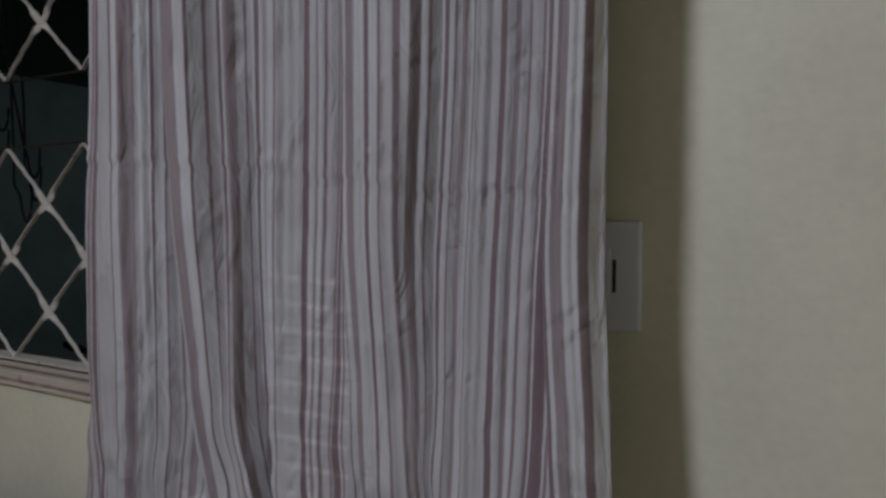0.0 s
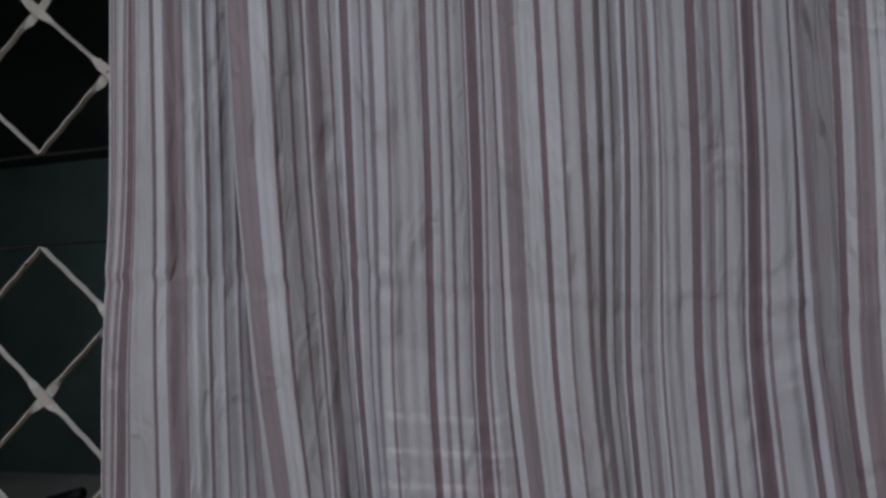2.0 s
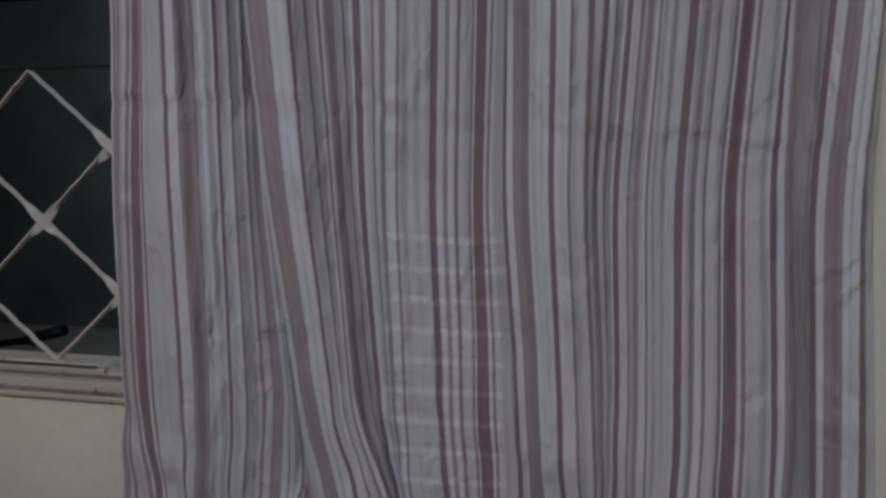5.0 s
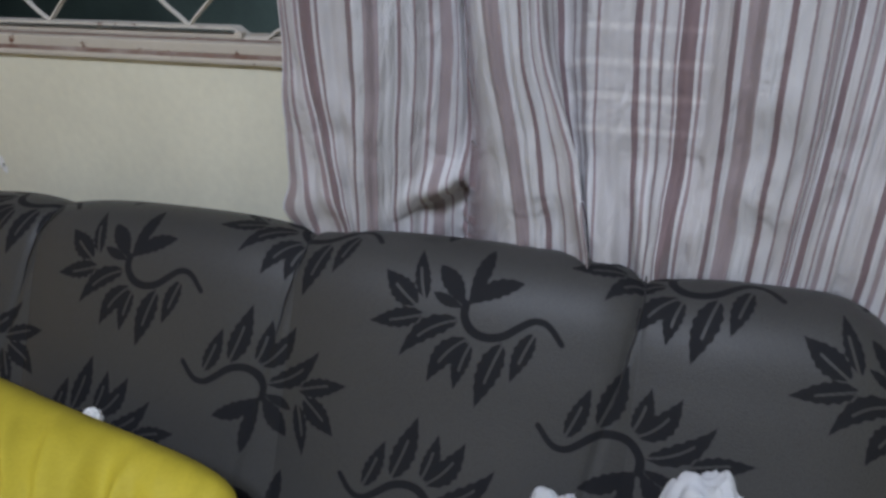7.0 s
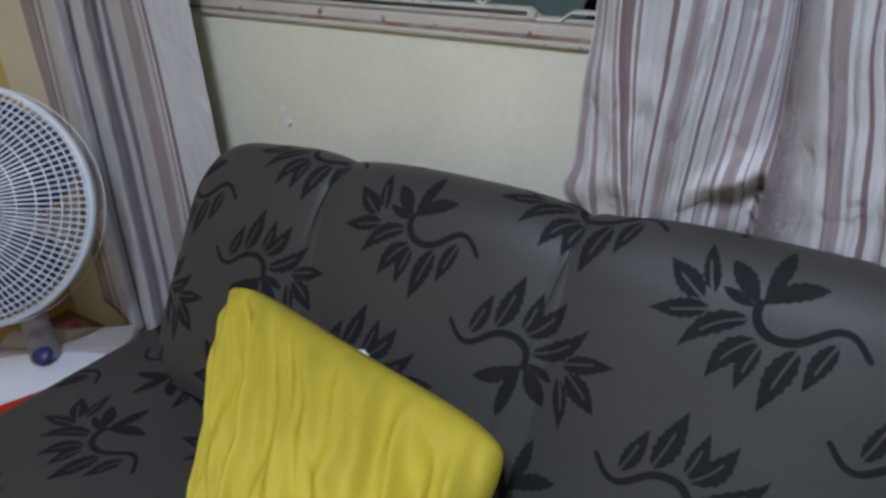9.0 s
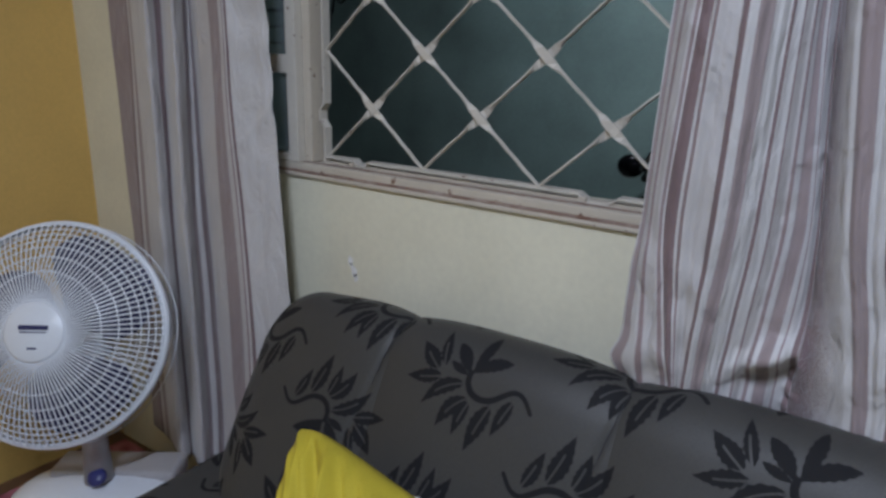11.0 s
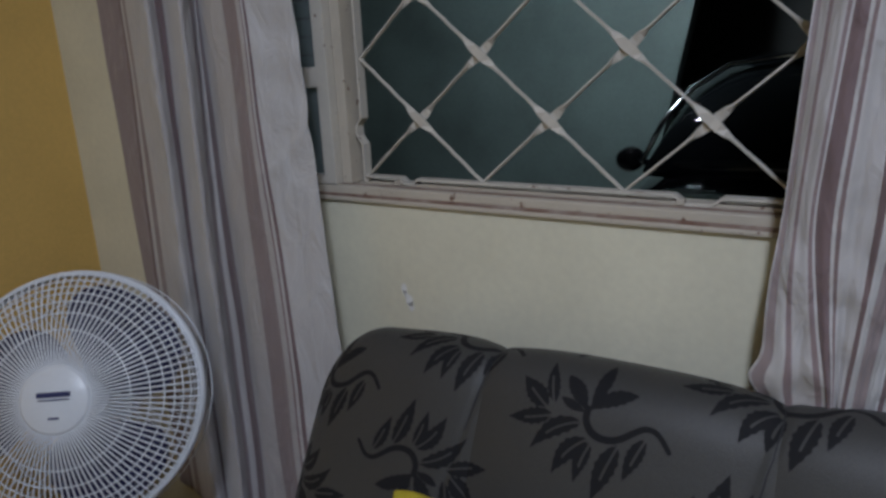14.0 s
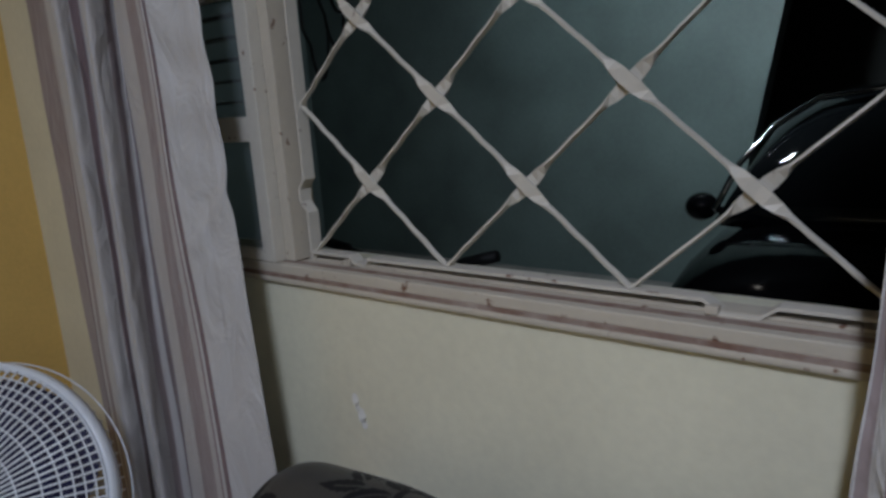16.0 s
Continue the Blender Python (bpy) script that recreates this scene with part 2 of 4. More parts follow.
BULB.node_tree.nodes["Principled BSDF"].inputs["Emission Strength"].default_value = 6


# ---- building helpers ----
def part(name, bm, mat, parent=None, label="", smooth=False, m=None):
    me = bpy.data.meshes.new(name)
    bm.normal_update()
    bm.to_mesh(me)
    bm.free()
    return hang(name, me, mat, parent, label, smooth, m)


def hang(name, me, mat, parent=None, label="", smooth=False, m=None):
    if mat and not me.materials:
        me.materials.append(mat)
    if smooth:
        me.polygons.foreach_set("use_smooth", [True] * len(me.polygons))
    ob = new(name, me)
    if m is not None:
        ob.matrix_world = m
    if parent:
        ob.parent = parent
    if label:
        ob["label"] = label
    return ob


def thing(name, label, category, group="", kind="", m=None):
    ob = new(name)
    ob.empty_display_size = 0.05
    if m is not None:
        ob.matrix_world = m
    return tagged(ob, label, category, group, kind)


def box(x0, x1, y0, y1, z0, z1, bevel=0.0, segments=2, bm=None):
    bm = bm or bmesh.new()
    r = bmesh.ops.create_cube(bm, size=1, matrix=Matrix.Translation(((x0 + x1) / 2, (y0 + y1) / 2, (z0 + z1) / 2)) @ Matrix.Diagonal((x1 - x0, y1 - y0, z1 - z0, 1)))
    if bevel:
        edges = list({e for v in r["verts"] for e in v.link_edges})
        bmesh.ops.bevel(bm, geom=edges, offset=bevel, segments=segments, profile=0.6, affect="EDGES")
    return bm


def tube(points, radius, sides=8, bm=None, taper=None, close=False):
    """A round bar along points."""
    bm = bm or bmesh.new()
    pts = [Vector(p) for p in points]
    rings = []
    for i, p in enumerate(pts):
        a = pts[i - 1] if (i or close) else p
        b = pts[(i + 1) % len(pts)] if (i + 1 < len(pts) or close) else p
        d = (b - a).normalized()
        side = d.cross(Vector((0, 0, 1)) if abs(d.z) < 0.95 else Vector((1, 0, 0))).normalized()
        up = side.cross(d)
        r = radius * (taper[i] if taper else 1)
        rings.append([bm.verts.new(p + r * (math.cos(k * math.tau / sides) * side + math.sin(k * math.tau / sides) * up)) for k in range(sides)])
    n = len(rings)
    for i in range(n if close else n - 1):
        for k in range(sides):
            bm.faces.new((rings[i][k], rings[i][(k + 1) % sides], rings[(i + 1) % n][(k + 1) % sides], rings[(i + 1) % n][k]))
    if not close:
        bm.faces.new(rings[0][::-1])
        bm.faces.new(rings[-1])
    return bm


def lathe(profile, sides=32, bm=None, m=None):
    """A turned solid from (radius, height) pairs round z."""
    bm = bm or bmesh.new()
    rings = []
    for r, z in profile:
        if r < 1e-5:
            rings.append([bm.verts.new((0, 0, z))])
        else:
            rings.append([bm.verts.new((r * math.cos(k * math.tau / sides), r * math.sin(k * math.tau / sides), z)) for k in range(sides)])
    for a, b in zip(rings, rings[1:]):
        for k in range(sides):
            j = (k + 1) % sides
            if len(a) == 1:
                bm.faces.new((a[0], b[j], b[k]))
            elif len(b) == 1:
                bm.faces.new((a[k], a[j], b[0]))
            else:
                bm.faces.new((a[k], a[j], b[j], b[k]))
    if m is not None:
        bmesh.ops.transform(bm, matrix=m, verts=bm.verts)
    return bm


def grid_mesh(name, co, uv=None, uv_name="cloth", attr=None, wrap=False):
    """A mesh of quads from an array of points (rows, columns, 3)."""
    h, w = co.shape[:2]
    i = np.arange(h * w).reshape(h, w)
    if wrap:
        i = np.concatenate([i, i[:, :1]], 1)
    quads = np.stack([i[:-1, :-1], i[:-1, 1:], i[1:, 1:], i[1:, :-1]], -1).reshape(-1, 4)
    me = bpy.data.meshes.new(name)
    me.from_pydata(co.reshape(-1, 3).tolist(), [], quads.tolist())
    if uv is not None:
        layer = me.uv_layers.new(name=uv_name)
        layer.data.foreach_set("uv", uv.reshape(-1, 2)[quads.ravel()].astype(np.float32).ravel())
    if attr is not None:
        a = me.attributes.new("leaf", "FLOAT", "POINT")
        a.data.foreach_set("value", attr.ravel().astype(np.float32))
    me.update()
    return me


def smoothstep(a, b, x):
    t = np.clip((x - a) / (b - a), 0, 1)
    return t * t * (3 - 2 * t)


# ---- room ----
LEFT, RIGHT, BACK, TOP = -1.22, 2.25, -3.7, 2.65
WX0, WX1, WZ0, WZ1 = -0.80, 0.93, 1.118, 2.26
bm = bmesh.new()
for a in ((LEFT, WX0, 0, TOP), (WX1, RIGHT, 0, TOP), (WX0, WX1, 0, WZ0), (WX0, WX1, WZ1, TOP)):
    box(a[0], a[1], 0, 0.15, a[2], a[3], bm=bm)
tagged(part("wall_north", bm, CREAM), "cream painted plaster wall below and round the window", "wall", kind="structure")
tagged(part("wall_west", box(LEFT - 0.12, LEFT, BACK, 0.15, 0, TOP), OCHRE), "ochre yellow painted side wall", "wall", kind="structure")
tagged(part("wall_east", box(RIGHT, RIGHT + 0.12, BACK, 0.15, 0, TOP), CREAM), "pale cream painted side wall", "wall", kind="structure")
VX, VZ, VW, VH = 0.43, 2.44, 0.075, 0.175
south = bmesh.new()
for a in ((LEFT - 0.12, VX - VW, 0, TOP), (VX + VW, RIGHT + 0.12, 0, TOP), (VX - VW, VX + VW, 0, VZ - VH), (VX - VW, VX + VW, VZ + VH, TOP)):
    box(a[0], a[1], BACK - 0.12, BACK, a[2], a[3], bm=south)
vent = thing("vent_1", "small louvred vent with white slats high in the wall", "vent", kind="structure", m=pose(VX, BACK - 0.05, VZ))
for k in range(10):
    part("slat", box(-VW, VW, -0.004, 0.004, -0.0158, 0.0158, 0.001), FANWHITE, vent, m=pose(0, 0, -VH + 0.0175 + 0.035 * k))
tagged(part("wall_south", south, CREAM), "plain cream wall behind the camera", "wall", kind="structure")
tagged(part("ceiling", box(LEFT - 0.12, RIGHT + 0.12, BACK - 0.12, 0.15, TOP, TOP + 0.1), CEIL), "plain white ceiling", "ceiling", kind="structure")
tagged(part("floor", box(LEFT - 0.12, RIGHT + 0.12, BACK - 0.12, 0.15, -0.1, 0), FLOOR), "brown tiled floor", "floor", kind="structure")
# chipped plaster on the wall under the window
chip = bmesh.new()
for k, (dx, dz, r) in enumerate(((0, 0.018, 0.007), (0.003, 0.008, 0.005), (0.010, -0.004, 0.008), (0.014, -0.015, 0.006))):
    bmesh.ops.create_circle(chip, cap_ends=True, radius=r, segments=9, matrix=Matrix.Translation((-0.268 + dx, -0.0015, 0.931 + dz)) @ Matrix.Rotation(radians(90), 4, "X") @ Matrix.Diagonal((1, 1.5, 1, 1)))
tagged(part("trim", chip, CHIP), "white chipped spot in the cream wall paint", "wall damage", kind="structure")

lampthing = thing("ceiling_lamp", "white ceiling fitting with a glowing fluorescent tube", "lamp", m=pose(0.65, -1.55, TOP, 0, 0, 90))
part("housing", box(-0.33, 0.33, -0.045, 0.045, -0.055, 0, 0.006), FANWHITE, lampthing)
for x in (-0.31, 0.31):
    part("socket", box(x - 0.012, x + 0.012, -0.018, 0.018, -0.115, -0.055, 0.003), FANWHITE, lampthing)
part("tube", tube([(-0.298, 0, -0.095), (0.298, 0, -0.095)], 0.014, 12), BULB, lampthing, "lit glass tube", smooth=True).visible_shadow = False

# ---- window ----
window = thing("window_1", "ivory steel window with rust spots and an open sash", "window", kind="structure", m=pose(0, 0, 0))
MUL = -0.411
part("bottom_rail", box(WX0, WX1, -0.005, 0.075, 1.1185, 1.133, 0.002), RAIL, window, "worn bottom rail with rust spots")
part("sill_lip", box(WX0, WX1, -0.008, 0.0, 1.105, 1.1132, 0.003), RAIL, window, "chalky plaster lip under the rail")
part("rust_line", box(WX0, WX1, -0.0062, 0.0, 1.1130, 1.1190), RUST_AND_SHADE, window, "brown rust line under the rail")
# flat brown strip on the rail, painting the shade of its recess
part("channel_shade", box(WX0, WX1, 0.008, 0.020, 1.1325, 1.1336), RUST_AND_SHADE, window, "dark strip painted as the shade in the sliding channel")
part("top_rail", box(WX0, WX1, -0.012, 0.075, WZ1 - 0.03, WZ1, 0.003), WHITE, window)
part("jamb", box(WX0, WX0 + 0.03, -0.012, 0.075, 1.133, WZ1 - 0.03, 0.003), WHITE, window)
part("jamb", box(WX1 - 0.03, WX1, -0.012, 0.075, 1.133, WZ1 - 0.03, 0.003), WHITE, window)
part("mullion", box(MUL - 0.019, MUL + 0.008, -0.006, 0.022, 1.134, WZ1 - 0.031, 0.002), WHITE, window)
part("mullion_channel", box(MUL + 0.010, MUL + 0.030, 0.012, 0.060, 1.134, WZ1 - 0.031, 0.002), RAIL, window)
for z in (1.327, 1.527, 1.727, 1.927, 2.127):
    part("glazing_bar", box(WX0 + 0.031, MUL - 0.0195, -0.002, 0.020, z - 0.018, z + 0.018, 0.002), WHITE, window)
for z0, z1 in ((1.150, 1.308), (1.346, 1.508), (1.546, 1.708), (1.746, 1.908), (1.946, 2.108)):
    part("pane", box(WX0 + 0.031, MUL - 0.0195, 0.008, 0.012, z0, z1), GLASS, window).visible_shadow = False
for k in range(24):
    part("shutter_slat", box(WX0 + 0.031, MUL - 0.021, 0.040, 0.058, 1.365 + 0.032 * k, 1.369 + 0.032 * k), NEARBLACK, window)
part("sash_foot", box(WX0 + 0.031, MUL - 0.0195, -0.004, 0.022, 1.134, 1.149, 0.002), WHITE, window)

# security grille: flat bars that twist between the crossings
grille = thing("window_grille", "ivory steel lattice grille with flattened crossings", "grille", m=pose(0, 0.038, 0))
HX, HZ = 0.12, 0.1045


def lattice(x0, z0, columns, rows):
    """Bars of a diamond lattice with half steps HX, HZ, as broken lines of crossings."""
    for up in (1, -1):
        seen = set()
        for i in range(columns + 1):
            for j in range(rows + 1):
                if (i + j) % 2 or (i, j) in seen:
                    continue
                if 0 <= i - 1 and 0 <= j - up <= rows and i > 0:
                    continue
                run, a, b = [], i, j
                while 0 <= a <= columns and 0 <= b <= rows:
                    run.append((a, b))
                    seen.add((a, b))
                    a, b = a + 1, b + up
                if len(run) > 1:
                    yield up, [(x0 + a * HX, z0 + b * HZ, 0 < b < rows and 0 < a < columns) for a, b in run]


def twisted_bar(up, nodes):
    bm = bmesh.new()
    rows, steps, half, thick = [], 14, 0.0114, 0.0014
    for k, ((xa, za, ca), (xb, zb, cb)) in enumerate(zip(nodes, nodes[1:])):
        d = Vector((xb - xa, 0, zb - za))
        d.normalize()
        side = Vector((-d.z, 0, d.x))
        for s in range(steps + (k == len(nodes) - 2)):
            f = s / steps
            flat = float(max(ca * (1 - smoothstep(0.07, 0.25, f)), cb * smoothstep(0.75, 0.93, f)))
            turn = (1 - flat) * radians(76) * -up
            w = half * (0.28 + 0.36 * flat)
            p = Vector((xa + (xb - xa) * f, 0.004 * up * flat + 0.0009 * math.sin(9 * xa + 23 * f), za + (zb - za) * f))
            across = math.cos(turn) * side + math.sin(turn) * Vector((0, 1, 0))
            normal = across.cross(d)
            rows.append([bm.verts.new(p + a * w * across + b * thick * normal) for a, b in ((-1, -1), (1, -1), (1, 1), (-1, 1))])
    for a, b in zip(rows, rows[1:]):
        for k in range(4):
            bm.faces.new((a[k], a[(k + 1) % 4], b[(k + 1) % 4], b[k]))
    bm.faces.new(rows[0][::-1])
    bm.faces.new(rows[-1])
    return bm


GX1 = -0.36 + 10 * HX
for x0, z0, columns, rows in ((-0.36, 1.146, 10, 4), (-0.36, 1.697, 10, 4)):
    for up, nodes in lattice(x0, z0, columns, rows):
        part("lattice_bar", twisted_bar(up, nodes), WHITE, grille)
# thin carrier rods of the two lattice fields, cranked over the latches
for z, s in ((1.1435, 1), (1.566, 1), (1.695, -1), (2.117, 1)):
    if z < 1.15:
        runs = [[(-0.362, 1.146), (-0.285, 1.146), (-0.275, 1.137), (-0.255, 1.135), (-0.249, 1.145), (0.0, 1.146), (0.195, 1.146), (0.212, 1.134), (0.245, 1.134), (0.262, 1.146), (0.5, 1.146), (GX1, 1.146)]]
    else:
        runs = [[(-0.362, z), (GX1, z)]]
    deep = 0.010 if z < 1.15 else 0.0012
    for run in runs:
        bm = bmesh.new()
        for (xa, za), (xb, zb) in zip(run, run[1:]):
            q = [bm.verts.new((x, y, zz + dz)) for x, zz in ((xa, za), (xb, zb)) for y, dz in ((-deep, -0.0018), (deep, -0.0018), (deep, 0.0018), (-deep, 0.0018))]
            for k in range(4):
                bm.faces.new((q[k], q[(k + 1) % 4], q[4 + (k + 1) % 4], q[4 + k]))
        part("carrier_bar", bm, WHITE if z < 1.15 else NEARBLACK, grille)
side = bmesh.new()
for run in ([(-0.362, 1.135), (-0.362, 1.205), (-0.374, 1.220), (-0.374, 1.238), (-0.362, 1.252), (-0.362, 2.2)],):
    for (xa, za), (xb, zb) in zip(run, run[1:]):
        q = [side.verts.new((x + dx, y, zz)) for x, zz in ((xa, za), (xb, zb)) for y, dx in ((-0.010, -0.0018), (0.010, -0.0018), (0.010, 0.0018), (-0.010, 0.0018))]
        for k in range(4):
            side.faces.new((q[k], q[(k + 1) % 4], q[4 + (k + 1) % 4], q[4 + k]))
part("side_bar", side, WHITE, grille, "cranked upright bar beside the latch")
part("foot_bar", box(-0.362, GX1, -0.006, 0.012, 1.1336, 1.1366), RAIL, grille)
for x in (-0.285, 0.205, 0.62):
    part("latch", box(x - 0.006, x + 0.006, -0.016, -0.004, 1.1342, 1.1425, 0.001), RAIL, grille, "small rusty latch")

# ---- curtains ----
# Fold lines of the right curtain: print position, depth above and below, then x at the five heights
LEVELS = (1.60, 1.40, 1.16, 1.06, 0.95)
FOLDS_LEFT = (
    (-150, -0.125, -0.116, 0.376, 0.36, 0.349, 0.339, 0.343),
    (-93, -0.148, -0.133, 0.418, 0.398, 0.381, 0.393, 0.415),
    (-18, -0.148, -0.133, 0.452, 0.446, 0.441, 0.437, 0.429),
    (0, -0.146, -0.132, 0.465, 0.46, 0.455, 0.445, 0.438),
    (73, -0.116, -0.11, 0.49, 0.487, 0.482, 0.475, 0.464),
    (126, -0.085, -0.086, 0.508, 0.507, 0.512, 0.505, 0.496),
    (155, -0.07, -0.075, 0.512, 0.515, 0.536, 0.529, 0.52),
    (198, -0.055, -0.064, 0.522, 0.528, 0.548, 0.553, 0.547),
)
FOLDS_MIDDLE = (
    (479, -0.136, -0.124, 0.536, 0.55, 0.576, 0.591, 0.611),
    (490, -0.137, -0.125, 0.541, 0.556, 0.584, 0.605, 0.622),
    (563, -0.137, -0.125, 0.586, 0.597, 0.619, 0.638, 0.653),
    (627, -0.09, -0.135, 0.604, 0.614, 0.639, 0.679, 0.707),
    (676, -0.055, -0.07, 0.626, 0.628, 0.645, 0.662, 0.7),
    (748, -0.085, -0.105, 0.687, 0.681, 0.689, 0.694, 0.707),
    (807, -0.065, -0.105, 0.717, 0.712, 0.724, 0.733, 0.745),
    (887, -0.05, -0.105, 0.764, 0.759, 0.77, 0.774, 0.772),
    (917, -0.06, -0.105, 0.783, 0.777, 0.791, 0.793, 0.792),
    (980, -0.1, -0.105, 0.808, 0.808, 0.826, 0.83, 0.831),
    (1053, -0.118, -0.111, 0.845, 0.845, 0.859, 0.864, 0.865),
    (1106, -0.115, -0.109, 0.883, 0.881, 0.896, 0.9, 0.9),
)
FOLDS_FLAT = (
    (1117, -0.105, -0.105, 0.896, 0.887, 0.9, 0.904, 0.903),
    (1135, -0.085, -0.105, 0.902, 0.893, 0.907, 0.907, 0.905),
    (1166, -0.066, -0.105, 0.92, 0.909, 0.918, 0.916, 0.912),
    (1297, -0.048, -0.105, 0.982, 0.973, 0.978, 0.974, 0.972),
    (1377, -0.036, -0.105, 1.034, 1.024, 1.028, 1.025, 1.021),
    (1448, -0.036, -0.105, 1.076, 1.069, 1.077, 1.075, 1.073),
    (1470, -0.034, -0.105, 1.084, 1.084, 1.089, 1.085, 1.083),
    (1495, -0.036, -0.105, 1.091, 1.091, 1.102, 1.097, 1.095),
)
FOLDS_EDGE = (
    (1938, -0.155, -0.175, 1.079, 1.072, 1.086, 1.088, 1.088),
    (1960, -0.168, -0.175, 1.089, 1.081, 1.096, 1.099, 1.1),
    (2033, -0.172, -0.175, 1.113, 1.107, 1.122, 1.125, 1.126),
    (2055, -0.14, -0.175, 1.128, 1.127, 1.142, 1.145, 1.146),
)


def smooth_rows(a, n):
    """Each column eased along the height."""
    w = np.hanning(2 * n + 3)[1:-1]
    w = w / w.sum()
    pad = np.concatenate([np.repeat(a[:1], n, 0), a, np.repeat(a[-1:], n, 0)])
    return sum(w[k] * pad[k:k + len(a)] for k in range(2 * n + 1))


def curtain_right():
    z = np.concatenate([np.linspace(2.36, 1.15, 130, endpoint=False), np.linspace(1.15, 0.88, 150, endpoint=False), np.linspace(0.88, 0.40, 20)])
    even = np.linspace(2.36, 0.40, 400)
    # where a fold laps over the next, the cloth returns out of sight
    back = FOLDS_LEFT[-1]
    turn = FOLDS_FLAT[-1]
    rows = (*FOLDS_LEFT, (478, back[1] - 0.002, back[2] - 0.002, *[q + 0.002 for q in back[3:]]), *FOLDS_MIDDLE, *FOLDS_FLAT, (1905, turn[1] - 0.003, turn[2] - 0.003, *[q + 0.001 for q in turn[3:]]), *FOLDS_EDGE)
    lines = []
    for p, high, low, *xs in rows:
        top = xs[0] + (xs[0] - xs[1]) * 1.3
        x = smooth_rows(np.interp(-even, [-2.36] + [-q for q in LEVELS], [top] + list(xs)), 14)
        lines.append((p, np.interp(-z, -even, x), np.interp(-z, (-1.42, -0.95), (high, low))))
    cols, prints, deps = [], [], []
    for k, ((pa, xa, ya), (pb, xb, yb)) in enumerate(zip(lines, lines[1:])):
        per = max(4, int(abs(pb - pa) / 2.5)) if abs(pb - pa) < 200 else 6
        for f in np.linspace(0, 1, per, endpoint=k == len(lines) - 2):
            cols.append(xa + (xb - xa) * f)
            deps.append(ya + (yb - ya) * f * f * (3 - 2 * f))
            prints.append(pa + (pb - pa) * f)
    x, y = np.array(cols).T, np.array(deps).T
    w = np.array((1, 2, 3, 2, 1)) / 9
    y[:, 2:-2] = sum(w[k] * y[:, k:y.shape[1] - 4 + k] for k in range(5))
    p = np.array(prints)[None] * np.ones_like(x)
    zz = z[:, None] * np.ones_like(x)
    # shallow pleats, and a crease where the cloth was folded
    y = y + 0.0022 * np.sin(p * 0.11 + 1.3 * np.sin(zz * 3.1)) + 0.0012 * np.sin(p * 0.27 + 2 + 0.8 * np.sin(zz * 4.3))
    crease = 1.515 - 0.055 * smoothstep(0.45, 1.1, x) + 0.004 * np.sin(x * 40)
    y = y - 0.0018 * np.exp(-(((zz - crease) / 0.006) ** 2)) + 0.0018 * np.exp(-(((zz - crease + 0.012) / 0.008) ** 2))
    # a pinched crease on the crown of the middle fold
    pinch = (zz - 1.505 + 0.9 * (x - 0.655)) / 0.006
    y = y + 0.006 * np.exp(-(pinch**2) - (((x - 0.655) / 0.022) ** 2))
    lump = np.array([[noise.noise((a * 14, c * 9, 3.1)) + 0.5 * noise.noise((a * 34, c * 22, 8.1)) for a in row[::4]] for row, c in zip(x, z)])
    lump = np.stack([np.interp(np.arange(x.shape[1]), np.arange(x.shape[1])[::4], r) for r in lump])
    low = smoothstep(1.35, 0.98, zz)
    y = y + 0.010 * lump * low
    x = x + 0.004 * lump * low * (p > 520)
    # the hem bunches up on the sofa: a bulging lap with a slit below it, small folds in the slit
    slit = zz - 0.990 - 0.50 * (x - 0.545)
    span = smoothstep(0.44, 0.53, x) * smoothstep(0.620, 0.605, x) * (p < 470)
    y = y - 0.030 * span * np.exp(-(((slit - 0.020) / 0.020) ** 2)) + 0.006 * span * smoothstep(0.004, -0.003, slit) * smoothstep(-0.05, -0.01, slit)
    y = y - 0.012 * span * smoothstep(0.0, -0.02, slit) * np.sin((x * 0.75 + zz) * 260) * smoothstep(0.53, 0.57, x)
    # the lower corner swings in under the edge and bellies out
    belly = np.exp(-(((zz - 0.985) / 0.055) ** 2)) * smoothstep(-40, -100, p)
    y = y - 0.012 * belly
    curl = np.exp(-(((zz - 0.962) / 0.022) ** 2)) * smoothstep(-115, -150, p)
    x = x - 0.014 * curl
    y = y - 0.022 * smoothstep(1.06, 0.965, zz) * smoothstep(600, 640, p) * smoothstep(1000, 900, p) * (1 + 0.5 * np.sin(p * 0.06 + zz * 20))
    tucked = smoothstep(0.925, 0.87, zz) * smoothstep(1.0, 0.94, x)
    y = np.minimum(y, -0.016)
    y = y + (np.maximum(y, -0.052) - y) * tucked
    return grid_mesh("curtain_cloth", np.stack([x, y, zz], -1), np.stack([p / REPEAT, zz], -1))


